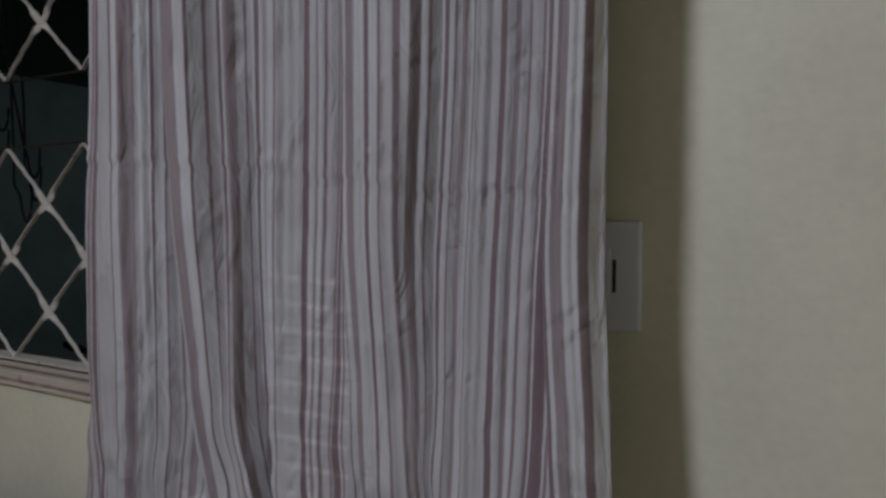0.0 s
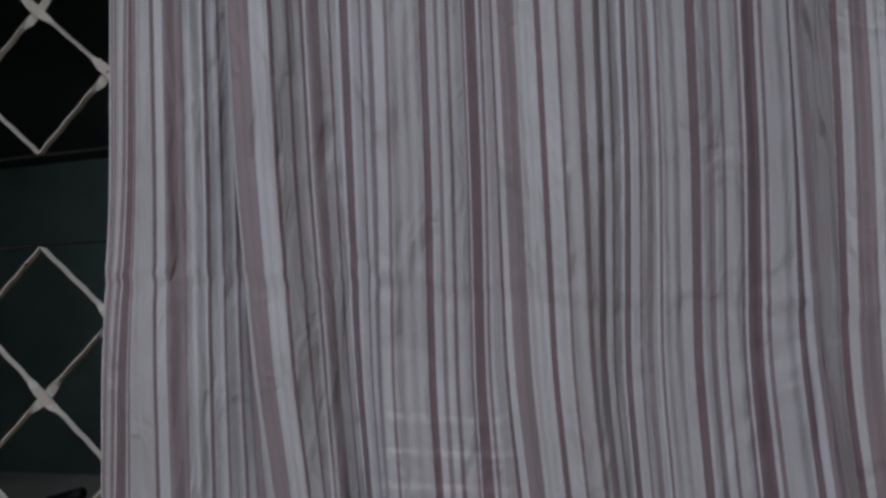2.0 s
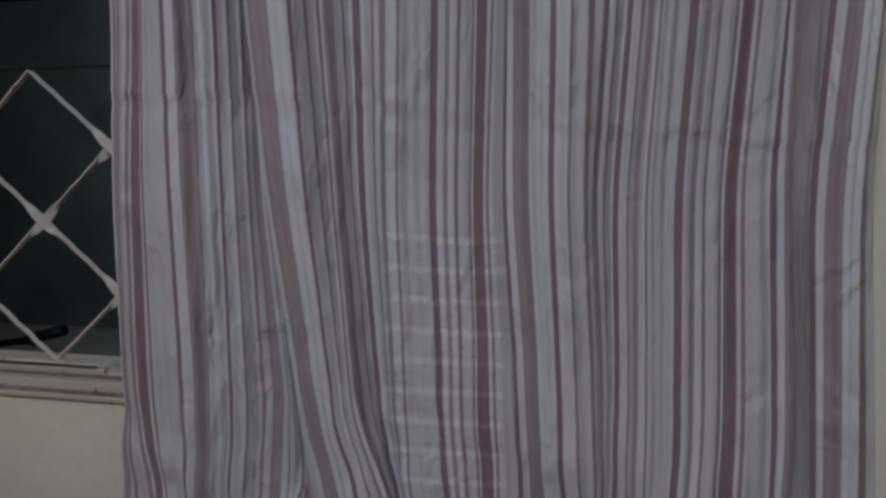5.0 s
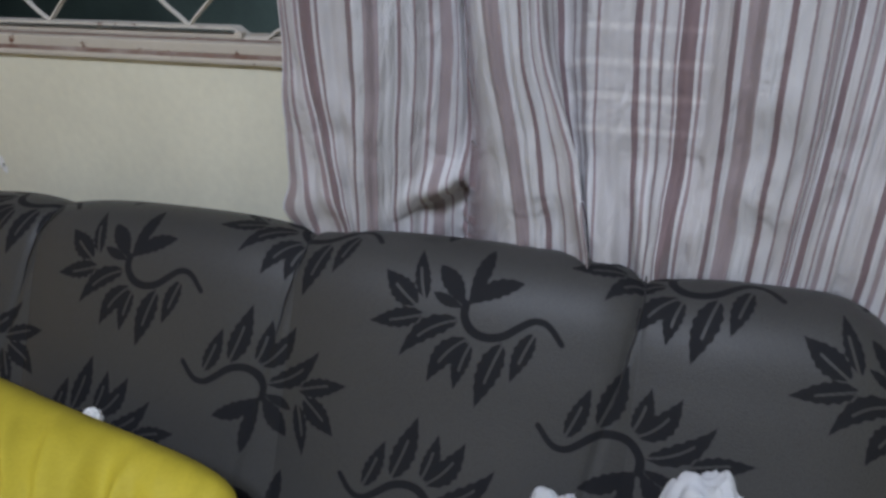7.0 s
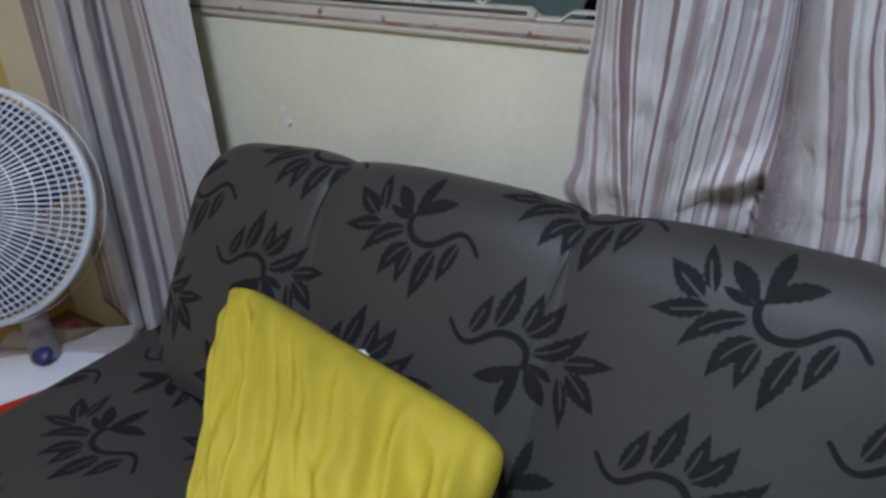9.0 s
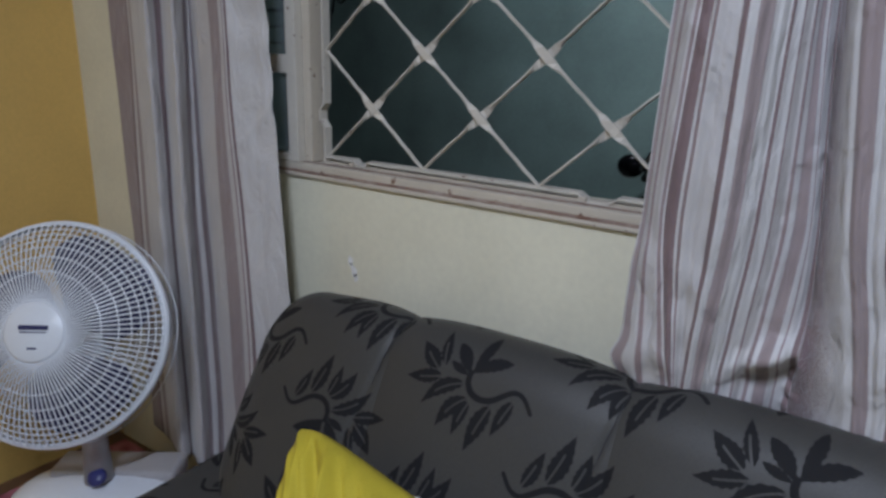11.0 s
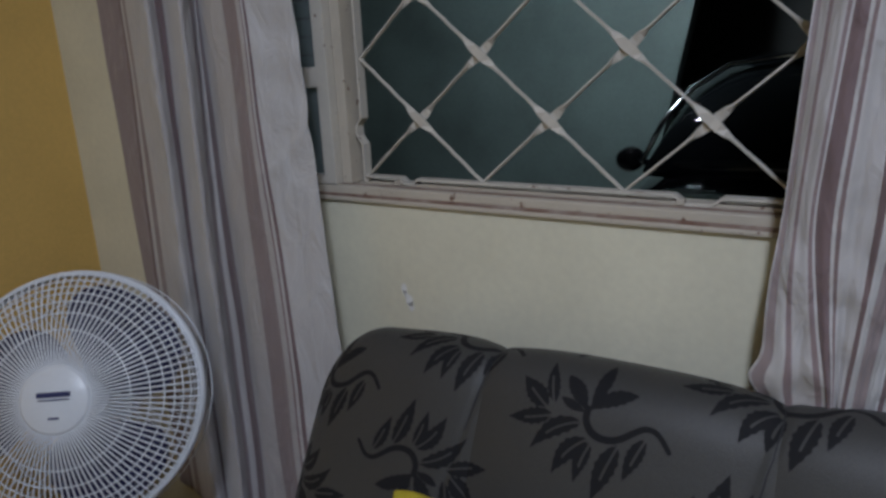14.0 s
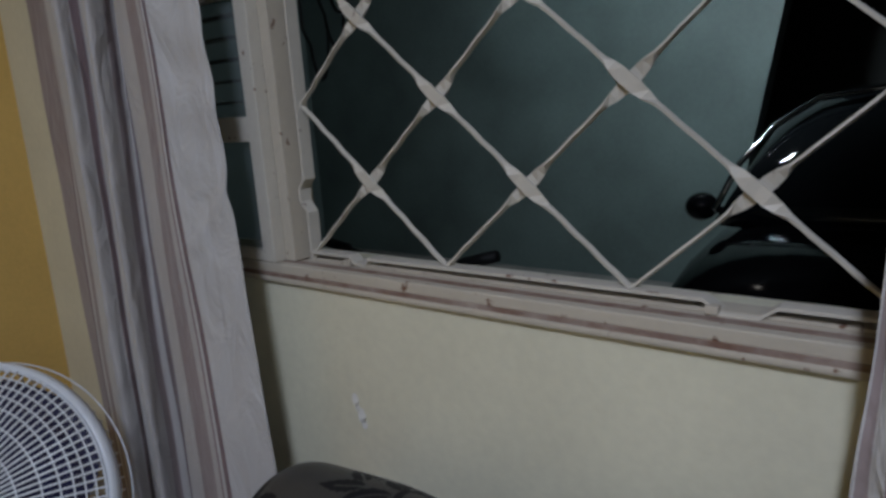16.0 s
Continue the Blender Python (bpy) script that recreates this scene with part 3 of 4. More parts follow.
# Folds of the left curtain: x at z = 1.2, lean in z, depth, and the stretch of print that follows.
# In the hollows, dark stripes of the print stand in for fold shade.
SIDE_FOLDS = (
    (-0.975, -0.009, -0.043, 3, 32), (-0.904, 0.041, -0.053, 318, 330), (-0.890, 0.040, -0.056, 333, 362), (-0.837, 0.015, -0.071, 38, 70),
    (-0.753, 0.011, -0.100, 268, 273), (-0.757, 0.005, -0.074, 319, 329), (-0.750, 0.023, -0.065, 38, 68), (-0.663, 0.031, -0.100, 268, 278),
    (-0.674, 0.036, -0.068, 3, 32), (-0.684, 0.027, -0.051, 268, 280), (-0.680, 0.009, -0.043, 399, 416), (-0.655, -0.010, -0.051, 432, 466),
    (-0.600, -0.006, -0.080, 432, 460), (-0.552, -0.008, -0.088, 2, 33), (-0.508, -0.028, -0.097, 208, 226), (-0.488, -0.048, -0.097, 318, 330),
    (-0.483, -0.055, -0.094, 37, 50), (-0.440, -0.056, -0.082, 50, 62), (-0.390, -0.062, -0.074, 62, 62))


def curtain_left():
    nz, per = 190, 14
    z = np.linspace(2.36, 0.345, nz)
    top = np.maximum(z - 1.2, -0.45)
    lines = [(f[0] + f[1] * top, f[2] * np.ones(nz)) for f in SIDE_FOLDS]
    xs, ys, ps, us = [], [], [], []
    last = len(lines) - 1
    for k in range(last):
        quad = [lines[min(max(q, 0), last)] for q in (k - 1, k, k + 1, k + 2)]
        for t in np.linspace(0, 0.995, per):
            w = (-0.5 * t + t * t - 0.5 * t**3, 1 - 2.5 * t * t + 1.5 * t**3, 0.5 * t + 2 * t * t - 1.5 * t**3, -0.5 * t * t + 0.5 * t**3)
            xs.append(sum(a * q[0] for a, q in zip(w, quad)))
            ys.append(sum(a * q[1] for a, q in zip(w, quad)))
            ps.append(SIDE_FOLDS[k][3] + (SIDE_FOLDS[k][4] - SIDE_FOLDS[k][3]) * t)
            us.append(k + t)
    x, y = np.array(xs).T, np.array(ys).T
    zz, u = z[:, None] * np.ones_like(x), np.array(us)[None] * np.ones_like(x)
    p = np.array(ps)[None] * np.ones_like(x)
    # crosswise creases on the outer panel, and a turned corner at the sill
    panel = smoothstep(15.8, 16.6, u)
    y = y - 0.0020 * panel * np.sin(zz * 42 + 3 * np.sin(zz * 9) + 1.2 * u) * (0.5 + 0.5 * np.sin(zz * 5.3))
    y = y - 0.005 * np.exp(-(((zz - 1.20 - 0.05 * (u - 17)) / 0.016) ** 2)) * panel
    x = x + 0.002 * np.exp(-(((zz - 1.22) / 0.05) ** 2)) * smoothstep(17, 18, u)
    wob = np.array([[noise.noise((a * 11, c * 4, 7.7)) for a in row[::4]] for row, c in zip(x, z)])
    wob = np.stack([np.interp(np.arange(x.shape[1]), np.arange(x.shape[1])[::4], r) for r in wob])
    x, y = x + 0.004 * wob * (1 - panel), np.minimum(y + 0.004 * wob, -0.014)
    return grid_mesh("curtain_cloth", np.stack([x, y, zz], -1), np.stack([p / REPEAT, zz], -1))


for name, me, label in (("curtain", curtain_right(), "striped mauve and white cotton curtain resting on the sofa back"), ("curtain", curtain_left(), "striped grey and mauve curtain drawn aside beside the fan")):
    ob = tagged(hang(name, me, CLOTH, smooth=True), label, "curtain", "curtains of the window")
    so = ob.modifiers.new("thickness", "SOLIDIFY")
    so.thickness, so.offset = 0.0012, 0
rod = thing("curtain_rod", "plain white metal curtain rod above the window", "curtain rod", m=pose(0, -0.06, 2.37))
part("rod", tube([(-1.05, 0, 0), (1.12, 0, 0)], 0.009, 12), FANWHITE, rod, smooth=True)
for x in (-1.0, 1.08):
    part("bracket", box(x - 0.01, x + 0.01, 0.004, 0.059, -0.012, 0.012, 0.002), FANWHITE, rod)

# ---- switch plate beside the curtain ----
plate = thing("light_switch", "white plastic switch plate beside the curtain", "light switch", m=pose(1.0955, 0, 1.3675))
part("cover", box(-0.036, 0.036, -0.012, -0.0005, -0.0605, 0.0605, 0.004, 3), PLATE, plate)
part("rocker", box(-0.016, 0.004, -0.0155, -0.012, -0.030, 0.030, 0.0015), PLATE, plate)
part("gap", box(0.006, 0.0095, -0.0135, -0.012, -0.018, 0.018), BLACK, plate, "dark slot beside the rocker")

# ---- sofa ----
# leaves of one spray: foot, tip, width, bend, in units of 24 mm from the fork of the stem
LEAVES = ((-2.38, 0.68, -4.22, 2.16, 1.0, 0.05), (-2.01, 0.94, -2.66, 3.44, 0.66, 0.06), (-2.05, 0.33, -4.68, -0.36, 0.80, 0.04), (-0.31, 0.31, -3.04, -1.85, 0.85, -0.24),
          (-0.13, 0.88, -1.61, 2.67, 0.86, -0.06), (-0.01, 0.95, 0.71, 3.93, 0.70, -0.04), (-0.01, 0.97, 2.40, 2.26, 0.80, 0.16), (-0.20, 0.82, -1.73, 1.35, 0.48, 0.06),
          (0.12, -0.49, -1.55, -2.80, 0.90, -0.20), (0.30, -0.67, -0.27, -2.94, 0.70, -0.10), (1.74, -0.49, 0.78, -3.59, 0.96, -0.05), (3.09, 0.16, 2.22, -2.22, 0.74, -0.05))
STEM = ((-0.10, 1.01), (-0.17, 0.44), (0.23, -0.17), (0.91, -0.39), (1.71, -0.24), (2.40, 0.30), (3.01, 0.72), (3.67, 0.62), (4.31, -0.19))
STEM = tuple((float(np.interp(q, range(9), [a for a, b in STEM])), float(np.interp(q, range(9), [b for a, b in STEM]))) for q in np.linspace(0, 8, 26))
STEM = STEM[:1] + tuple(((a[0] + b[0] + c[0]) / 3, (a[1] + b[1] + c[1]) / 3) for a, b, c in zip(STEM, STEM[1:], STEM[2:])) + STEM[-1:]


def spray(px, py):
    """How far a point (arrays, in spray units) lies inside a leaf or the stem; 0.5 is the edge."""
    best = np.full(px.shape, -9.0)
    for k, (ax, ay, bx, by, w, bend) in enumerate(LEAVES):
        dx, dy = bx - ax, by - ay
        size = math.hypot(dx, dy)
        s = ((px - ax) * dx + (py - ay) * dy) / size**2
        d = ((py - ay) * dx - (px - ax) * dy) / size
        d = d - bend * size * 4 * s * (1 - s) * 0.5
        sc = np.clip(s, 0, 1)
        # the upper cluster has necked leaves, broad beyond the middle
        outline = 2.35 * sc**1.2 * (1 - sc) ** 0.98 if 4 <= k <= 7 else 2.25 * sc**0.80 * (1 - sc) ** 1.28
        half = w * outline * (1 + 0.09 * np.sin(sc * 40 + k))
        inside = half - np.abs(d) - 9 * np.maximum(0, np.maximum(-s, s - 1))
        if k in (0, 1, 2, 3, 8, 9, 10, 11):
            inside = np.minimum(inside, np.maximum(np.abs(d - 0.05) - 0.06, 4 * (s - 0.62)))
        best = np.maximum(best, inside)
    n = len(STEM) - 1
    for k in range(n):
        (ax, ay), (bx, by) = STEM[k], STEM[k + 1]
        s = np.clip(((px - ax) * (bx - ax) + (py - ay) * (by - ay)) / ((bx - ax) ** 2 + (by - ay) ** 2), 0, 1)
        d = np.hypot(px - ax - s * (bx - ax), py - ay - s * (by - ay))
        best = np.maximum(best, 0.21 * (1 - 0.5 * abs(k + s - 6) / n) - d)
    return np.clip(0.5 + best * 4.0, 0, 1)


PERIOD = 0.428
SPRAYS = ((0.210, -0.090, 1), (0.0, 0.0, 1), (0.190, 0.095, -1), (-0.022, 0.188, -1))


def leaf_pattern(u, v, u0, v0, drop=0.38):
    """Leaf mask of the cloth at (u, v) metres, v downward; (u0, v0) is the fork of one spray."""
    out = np.zeros(u.shape)
    for du, dv, turn in SPRAYS:
        for row in range(-2, 3):
            a = (u - u0 - du + PERIOD / 2) % PERIOD - PERIOD / 2
            for near in (-PERIOD, 0, PERIOD):
                b = -(v - v0 - dv - row * drop)
                keep = (np.abs(b) < 0.13) & (np.abs(a + near) < 0.16)
                if keep.any():
                    out[keep] = np.maximum(out[keep], spray(turn * (a + near)[keep] / 0.0237, turn * b[keep] / 0.0237))
    return out


def arc_points(profile, n):
    """n even points along a smooth line through the given ones, and their arc lengths."""
    p = np.array(profile, float)
    q = np.concatenate([[2 * p[0] - p[1]], p, [2 * p[-1] - p[-2]]])
    out = []
    for k in range(1, len(q) - 2):
        for t in np.linspace(0, 1, 24, endpoint=False):
            out.append(0.5 * (2 * q[k] + (q[k + 1] - q[k - 1]) * t + (2 * q[k - 1] - 5 * q[k] + 4 * q[k + 1] - q[k + 2]) * t**2 + (3 * q[k] - q[k - 1] - 3 * q[k + 1] + q[k + 2]) * t**3))
    out = np.array(out + [p[-1]])
    s = np.concatenate([[0], np.cumsum(np.linalg.norm(np.diff(out, axis=0), axis=1))])
    e = np.linspace(0, s[-1], n)
    return np.stack([np.interp(e, s, out[:, 0]), np.interp(e, s, out[:, 1])], -1), e


SX0, SX1 = -0.315, 1.045
SEAMS = (0.0, 0.375, 0.765)
BACKLINE = ((-0.13, 0.53), (-0.075, 0.62), (-0.065, 0.80), (-0.078, 0.895), (-0.115, 0.940), (-0.160, 0.945), (-0.200, 0.918), (-0.232, 0.865), (-0.265, 0.800), (-0.300, 0.735), (-0.335, 0.670), (-0.362, 0.615), (-0.352, 0.575), (-0.28, 0.545), (-0.18, 0.53), (-0.13, 0.53))
sofa = thing("sofa", "dark grey sofa with black woven leaf sprays and seams", "sofa", m=pose(0, 0, 0))


def sofa_back():
    line, arc = arc_points(BACKLINE, 500)
    nx = 860
    x = np.linspace(SX0, SX1, nx)
    centre = np.array((-0.19, 0.74))
    edge = np.minimum(x - SX0, SX1 - x)
    round_off = 1 - np.sqrt(np.clip(1 - np.clip(1 - edge / 0.115, 0, 1) ** 2.4, 0, 1))
    cuts = (SX0, *SEAMS, SX1)
    crown = np.zeros(nx)
    for a, b in zip(cuts, cuts[1:]):
        t = np.clip((x - (a + b) / 2) / ((b - a) / 2), -1, 1)
        crown = np.where((x >= a) & (x <= b), 1 - np.abs(t) ** 3, crown)
    nrm = np.stack([np.gradient(line[:, 1]), -np.gradient(line[:, 0])], -1)
    nrm = -nrm / np.linalg.norm(nrm, axis=1, keepdims=True)
    away = np.sign(((line - centre) * nrm).sum(1))[:, None]
    nrm = nrm * away
    lean = np.clip(line[:, 1] - 0.94, -0.3, 0)[:, None] * 0.2
    dent = sum(np.exp(-(((x[None] - s - lean) / 0.006) ** 2)) for s in SEAMS)
    off = 0.013 * crown[None] - 0.0022 * dent - 0.010
    yz = line[:, None] + nrm[:, None] * off[..., None]
    yz = yz + (centre - yz) * (round_off * np.array(0.62))[None, :, None]
    xx = np.broadcast_to(x[None], yz.shape[:2])
    yz[..., 1] -= 0.020 * smoothstep(0.02, -0.28, x)[None] * smoothstep(0.70, 0.92, yz[..., 1])
    yz[..., 1] -= 0.014 * smoothstep(0.72, 0.80, x)[None] * smoothstep(0.70, 0.92, yz[..., 1])
    co = np.stack([xx, yz[..., 0], yz[..., 1]], -1)
    k = int(np.argmin(np.hypot(line[:, 0] + 0.222, line[:, 1] - 0.882)))
    # the forks sit at the same arc length on every panel
    leaf = leaf_pattern(xx + 0.0, arc[:, None] * np.ones((1, nx)), 0.586, arc[k] - 0.010)
    me = grid_mesh("backrest", co, attr=leaf)
    bm = bmesh.new()
    bm.from_mesh(me)
    for want in (SX0, SX1):
        ring = [e for e in bm.edges if e.is_boundary and all(abs(v.co.x - want) < 1e-4 for v in e.verts)]
        if ring:
            bmesh.ops.holes_fill(bm, edges=ring, sides=0)
    bm.to_mesh(me)
    bm.free()
    return me


hang("backrest", sofa_back(), SOFA, sofa, "plump backrest with upright seams", smooth=True)
line, arc = arc_points(BACKLINE, 120)
for s in SEAMS:
    pts = [(s + 0.0006 * math.sin(9 * k) + 0.2 * min(0, z - 0.94), y, z) for k, (y, z) in enumerate(line[18:100:2])]
    nr = []
    for k, (x, y, z) in enumerate(pts):
        c = Vector((0, y + 0.19, z - 0.74)).normalized() * -0.0125
        nr.append((x, y + c.y, z + c.z))
    part("seam", tube(nr, 0.0009, 6), SEAM, sofa, smooth=True)


def sofa_seat():
    nx, ny = 560, 320
    x0, x1, y0, y1 = -0.452, 1.10, -1.02, -0.20
    x = np.linspace(x0, x1, nx)[None] * np.ones((ny, 1))
    y = np.linspace(y1, y0, ny)[:, None] * np.ones((1, nx))
    e = np.minimum(np.minimum(x - x0, x1 - x), np.minimum(y - y0, 0.5))
    drop = 0.045 * np.clip(1 - e / 0.045, 0, 1) ** 2.6
    z = 0.545 + 0.022 * smoothstep(-0.05, -0.33, x) - drop + 0.012 * np.sin((x - x0) / (x1 - x0) * math.pi) * np.sin((y - y1) / (y0 - y1) * math.pi)
    leaf = leaf_pattern(x, -y, -0.245, 0.50)
    return grid_mesh("seat", np.stack([x, y, z], -1), attr=leaf)


hang("seat", sofa_seat(), SOFA, sofa, smooth=True)
part("frame", box(-0.445, 1.092, -1.012, -0.14, 0.10, 0.520, 0.012), SEAM, sofa, "dark fabric base below the seat")
for x in (-0.33, 1.03):
    for y in (-0.95, -0.2):
        part("leg", lathe([(0, 0), (0.022, 0), (0.03, 0.10), (0, 0.10)], 12), WOOD, sofa, m=pose(x, y, 0))

# ---- pillow ----
def pillow_mesh():
    n = 140
    a = np.linspace(-1, 1, n)
    rows = []
    for sgn in (1, -1):
        u, v = np.meshgrid(a, a)
        fat = np.clip((1 - np.abs(u) ** 2.6) * (1 - np.abs(v) ** 2.6), 0, 1) ** 0.55
        pin = 1 - 0.05 * (1 - np.abs(v) ** 2) * np.abs(u) ** 2
        pin2 = 1 - 0.03 * (1 - np.abs(u) ** 2) * np.abs(v) ** 2
        x, y = 0.250 * u * pin, 0.235 * v * pin2
        blunt = 1 - 0.09 * np.abs(u * v) ** 5
        x, y = x * blunt, y * blunt
        x = x + 0.30 * (1 - v) * (1 - u) * 0.25
        # creases run down from the upper edge, drawn out along one direction
        across, along = u + 0.55 * v, 0.55 * u - v
        wr = np.zeros_like(u)
        for scale, size, seed in ((2.6, 0.017, 1.7), (5.5, 0.0085, 5.2), (11.0, 0.003, 9.4)):
            f = np.array([[noise.noise((scale * a + 0.5 * math.sin(2.1 * b), 0.30 * scale * b, seed)) for a, b in zip(ra, rb)] for ra, rb in zip(across, along)])
            wr += size * (0.5 - np.sqrt(f * f + 0.004))
        z = sgn * (0.070 * fat) + (4.0 * wr * np.sqrt(fat) if sgn > 0 else 0)
        rows.append(np.stack([x, y, z], -1))
    front, back = rows
    back = back[:, ::-1]
    mf, mb = grid_mesh("front", front), grid_mesh("back", back)
    bm = bmesh.new()
    bm.from_mesh(mf)
    bm.from_mesh(mb)
    bmesh.ops.remove_doubles(bm, verts=bm.verts, dist=0.0006)
    return bm


def frame_from(o, right, up):
    r = Vector(right).normalized()
    u = (Vector(up) - r * Vector(up).dot(r)).normalized()
    m = Matrix((r, u, r.cross(u))).transposed().to_4x4()
    m.translation = o
    return m


PA, PB = Vector((-0.122, -0.318, 0.815)), Vector((0.340, -0.372, 0.776))
down = Vector((0.03, -0.23, -0.215)).normalized()
pillow = tagged(part("pillow", pillow_mesh(), YELLOW, smooth=True, m=frame_from((PA + PB) / 2 + down * 0.235, PB - PA, -down)), "creased plain yellow cushion leaning on the sofa backrest", "cushion")

# ---- plastic bags on the seat ----
def crumpled(name, seed, w, d, h, m, label):
    bm = bmesh.new()
    bmesh.ops.create_icosphere(bm, subdivisions=5, radius=1)
    for v in bm.verts:
        c = v.co.copy()
        f = abs(noise.noise(c * 2.6 + Vector((seed, 0, 0)))) * 0.55 + abs(noise.noise(c * 4.3 + Vector((0, seed, 0)))) * 0.22 + abs(noise.noise(c * 15 + Vector((0, seed, 4)))) * 0.05
        k = 0.92 + 0.30 * f
        top = 1 if c.z < 0.5 else 1 - 0.15 * (c.z - 0.5)
        v.co = Vector((c.x * w * k * top, c.y * d * k * top, max(-h, math.copysign(abs(c.z) ** 0.75, c.z) * h * k)))
    return tagged(part(name, bm, BAG, m=m, smooth=True), label, "plastic bag", "plastic bags on the sofa")


def crumple_ball(r):
    bm = bmesh.new()
    bmesh.ops.create_icosphere(bm, subdivisions=3, radius=r)
    for v in bm.verts:
        v.co *= 0.8 + 0.6 * abs(noise.noise(v.co * 120))
    return bm


crumpled("plastic_bag", 3, 0.050, 0.040, 0.128, pose(0.708, -0.372, 0.684, -10), "crumpled clear plastic bag standing on the sofa seat")
crumpled("plastic_bag", 8, 0.056, 0.040, 0.142, pose(0.835, -0.352, 0.708, -12), "taller bundle of crumpled clear plastic film on the sofa")

tagged(part("tissue", crumple_ball(0.013), CHIP, m=pose(0.135, -0.312, 0.738)), "small crumpled white tissue behind the yellow cushion", "tissue")

# ---- side table with cloth ----
table = thing("side_table", "low brown wooden side table under the fan", "table", m=pose(0, 0, 0))
TZ = 0.325
part("tabletop", box(-1.05, -0.45, -0.78, -0.10, TZ - 0.03, TZ, 0.004), WOOD, table)
for x in (-1.0, -0.5):
    for y in (-0.73, -0.15):
        part("leg", box(x - 0.02, x + 0.02, y - 0.02, y + 0.02, 0, TZ - 0.03, 0.003), WOOD, table)
u, v = np.meshgrid(np.linspace(0, 1, 60), np.linspace(0, 1, 60))
cz = TZ + 0.004 + 0.004 * np.abs(np.sin(u * 17 + 3 * v) * np.cos(v * 13))
tagged(hang("tablecloth", grid_mesh("tablecloth", np.stack([-0.99 + 0.50 * u, -0.70 + 0.58 * v, cz], -1)), PINK, smooth=True), "rumpled pink and dark red flowered cloth on the table", "tablecloth")
carton = thing("carton", "small flat red carton with a cream label lying on the table", "carton", m=pose(-0.655, -0.455, TZ + 0.009, 0, 0, 70))
part("box", box(-0.11, 0.11, -0.035, 0.035, 0, 0.068, 0.002), RED, carton)
for x in (-0.075, -0.045):
    part("label", box(x - 0.010, x + 0.010, -0.030, 0.030, 0.0682, 0.0690), LABEL, carton, "cream printed label bar")

# ---- fan ----
R = 0.237
face = Vector((0.58, -0.81, 0.0)).normalized()
tilt = radians(24)
axis = (face * math.cos(tilt) + Vector((0, 0, 1)) * math.sin(tilt)).normalized()
right = axis.cross(Vector((0, 0, 1))).normalized() * -1
up = axis.cross(right)
head_m = Matrix((right, up, axis)).transposed().to_4x4()
HUB = Vector((-0.752, -0.407, 0.801))
head_m.translation = HUB - axis * 0.088
FANBASE = Vector((-0.770, -0.305, TZ + 0.009))
fan = thing("table_fan", "white table fan with round wire guard and blue blades", "fan", m=Matrix.Translation(FANBASE))
inv = fan.matrix_world.inverted()


def fan_part(name, bm_or_me, mat, parent=fan, label="", local=None, smooth=True):
    ob = part(name, bm_or_me, mat, None, label, smooth) if isinstance(bm_or_me, bmesh.types.BMesh) else hang(name, bm_or_me, mat, None, label, smooth)
    ob.parent = parent
    ob.matrix_world = head_m @ (local or Matrix.Identity(4))
    bpy.context.view_layer.update()
    return ob


bpy.context.view_layer.update()
guard = fan_part("guard_rim", lathe([(R - 0.006, -0.016), (R + 0.002, -0.014), (R + 0.004, 0.0), (R + 0.001, 0.010), (R - 0.007, 0.011), (R - 0.010, 0.004), (R - 0.006, -0.016)], 96), FANWHITE)


def dome(r):
    """Height of the front guard at a radius."""
    q = r / R
    return 0.010 + 0.070 * (1 - q**2.3)


RH = 0.062
wire = tube([(r, 0, dome(r)) for r in np.linspace(RH - 0.004, R - 0.004, 12)], 0.0018, 6)
wire_me = bpy.data.meshes.new("wire")
wire.to_mesh(wire_me)
wire.free()
wire_me.materials.append(FANWHITE)
RIBS = 104
for k in range(RIBS):
    ob = new("wire", wire_me)
    ob.parent = guard
    ob.matrix_parent_inverse = Matrix.Identity(4)
    ob.matrix_basis = Matrix.Rotation(k * math.tau / RIBS, 4, "Z")
for r in (0.125, 0.156, 0.178, 0.194, 0.207, 0.219, 0.230):
    ring = tube([(r * math.cos(a), r * math.sin(a), dome(r) - 0.001) for a in np.linspace(0, math.tau, 96, endpoint=False)], 0.0016, 6, close=True)
    ob = part("ring", ring, FANWHITE, None, smooth=True)
    ob.parent = guard
back_wire = tube([(r, 0, z) for r, z in ((0.05, -0.105), (0.13, -0.100), (0.195, -0.080), (R - 0.010, -0.045), (R - 0.003, -0.012))], 0.0013, 5)
bw = bpy.data.meshes.new("back_wire")
back_wire.to_mesh(bw)
back_wire.free()
bw.materials.append(FANWHITE)
for k in range(72):
    ob = new("back_wire", bw)
    ob.parent = guard
    ob.matrix_basis = Matrix.Rotation((k + 0.5) * math.tau / 72, 4, "Z")
for r, z in ((0.13, -0.1), (0.195, -0.08), (0.240, -0.045)):
    ob = part("back_ring", tube([(r * math.cos(a), r * math.sin(a), z) for a in np.linspace(0, math.tau, 72, endpoint=False)], 0.0014, 5, close=True), FANWHITE, None, smooth=True)
    ob.parent = guard
cap = fan_part("badge", lathe([(0, dome(0.0) + 0.004), (RH - 0.006, dome(RH) + 0.005), (RH, dome(RH) + 0.001), (RH, dome(RH) - 0.005), (0, dome(RH) - 0.005)], 48), FANWHITE, label="round white badge with dark blue print bars")
zt = dome(0) + 0.0055
for x0, x1, y0, y1 in ((-0.029, 0.029, 0.005, 0.014), (-0.026, 0.026, -0.001, 0.0015), (-0.009, 0.009, -0.034, -0.030)):
    ob = part("print_bar", box(x0, x1, y0, y1, zt - 0.004, zt - 0.0003 - 0.0016 * (y0 < -0.02)), INK, None)
    ob.parent = cap
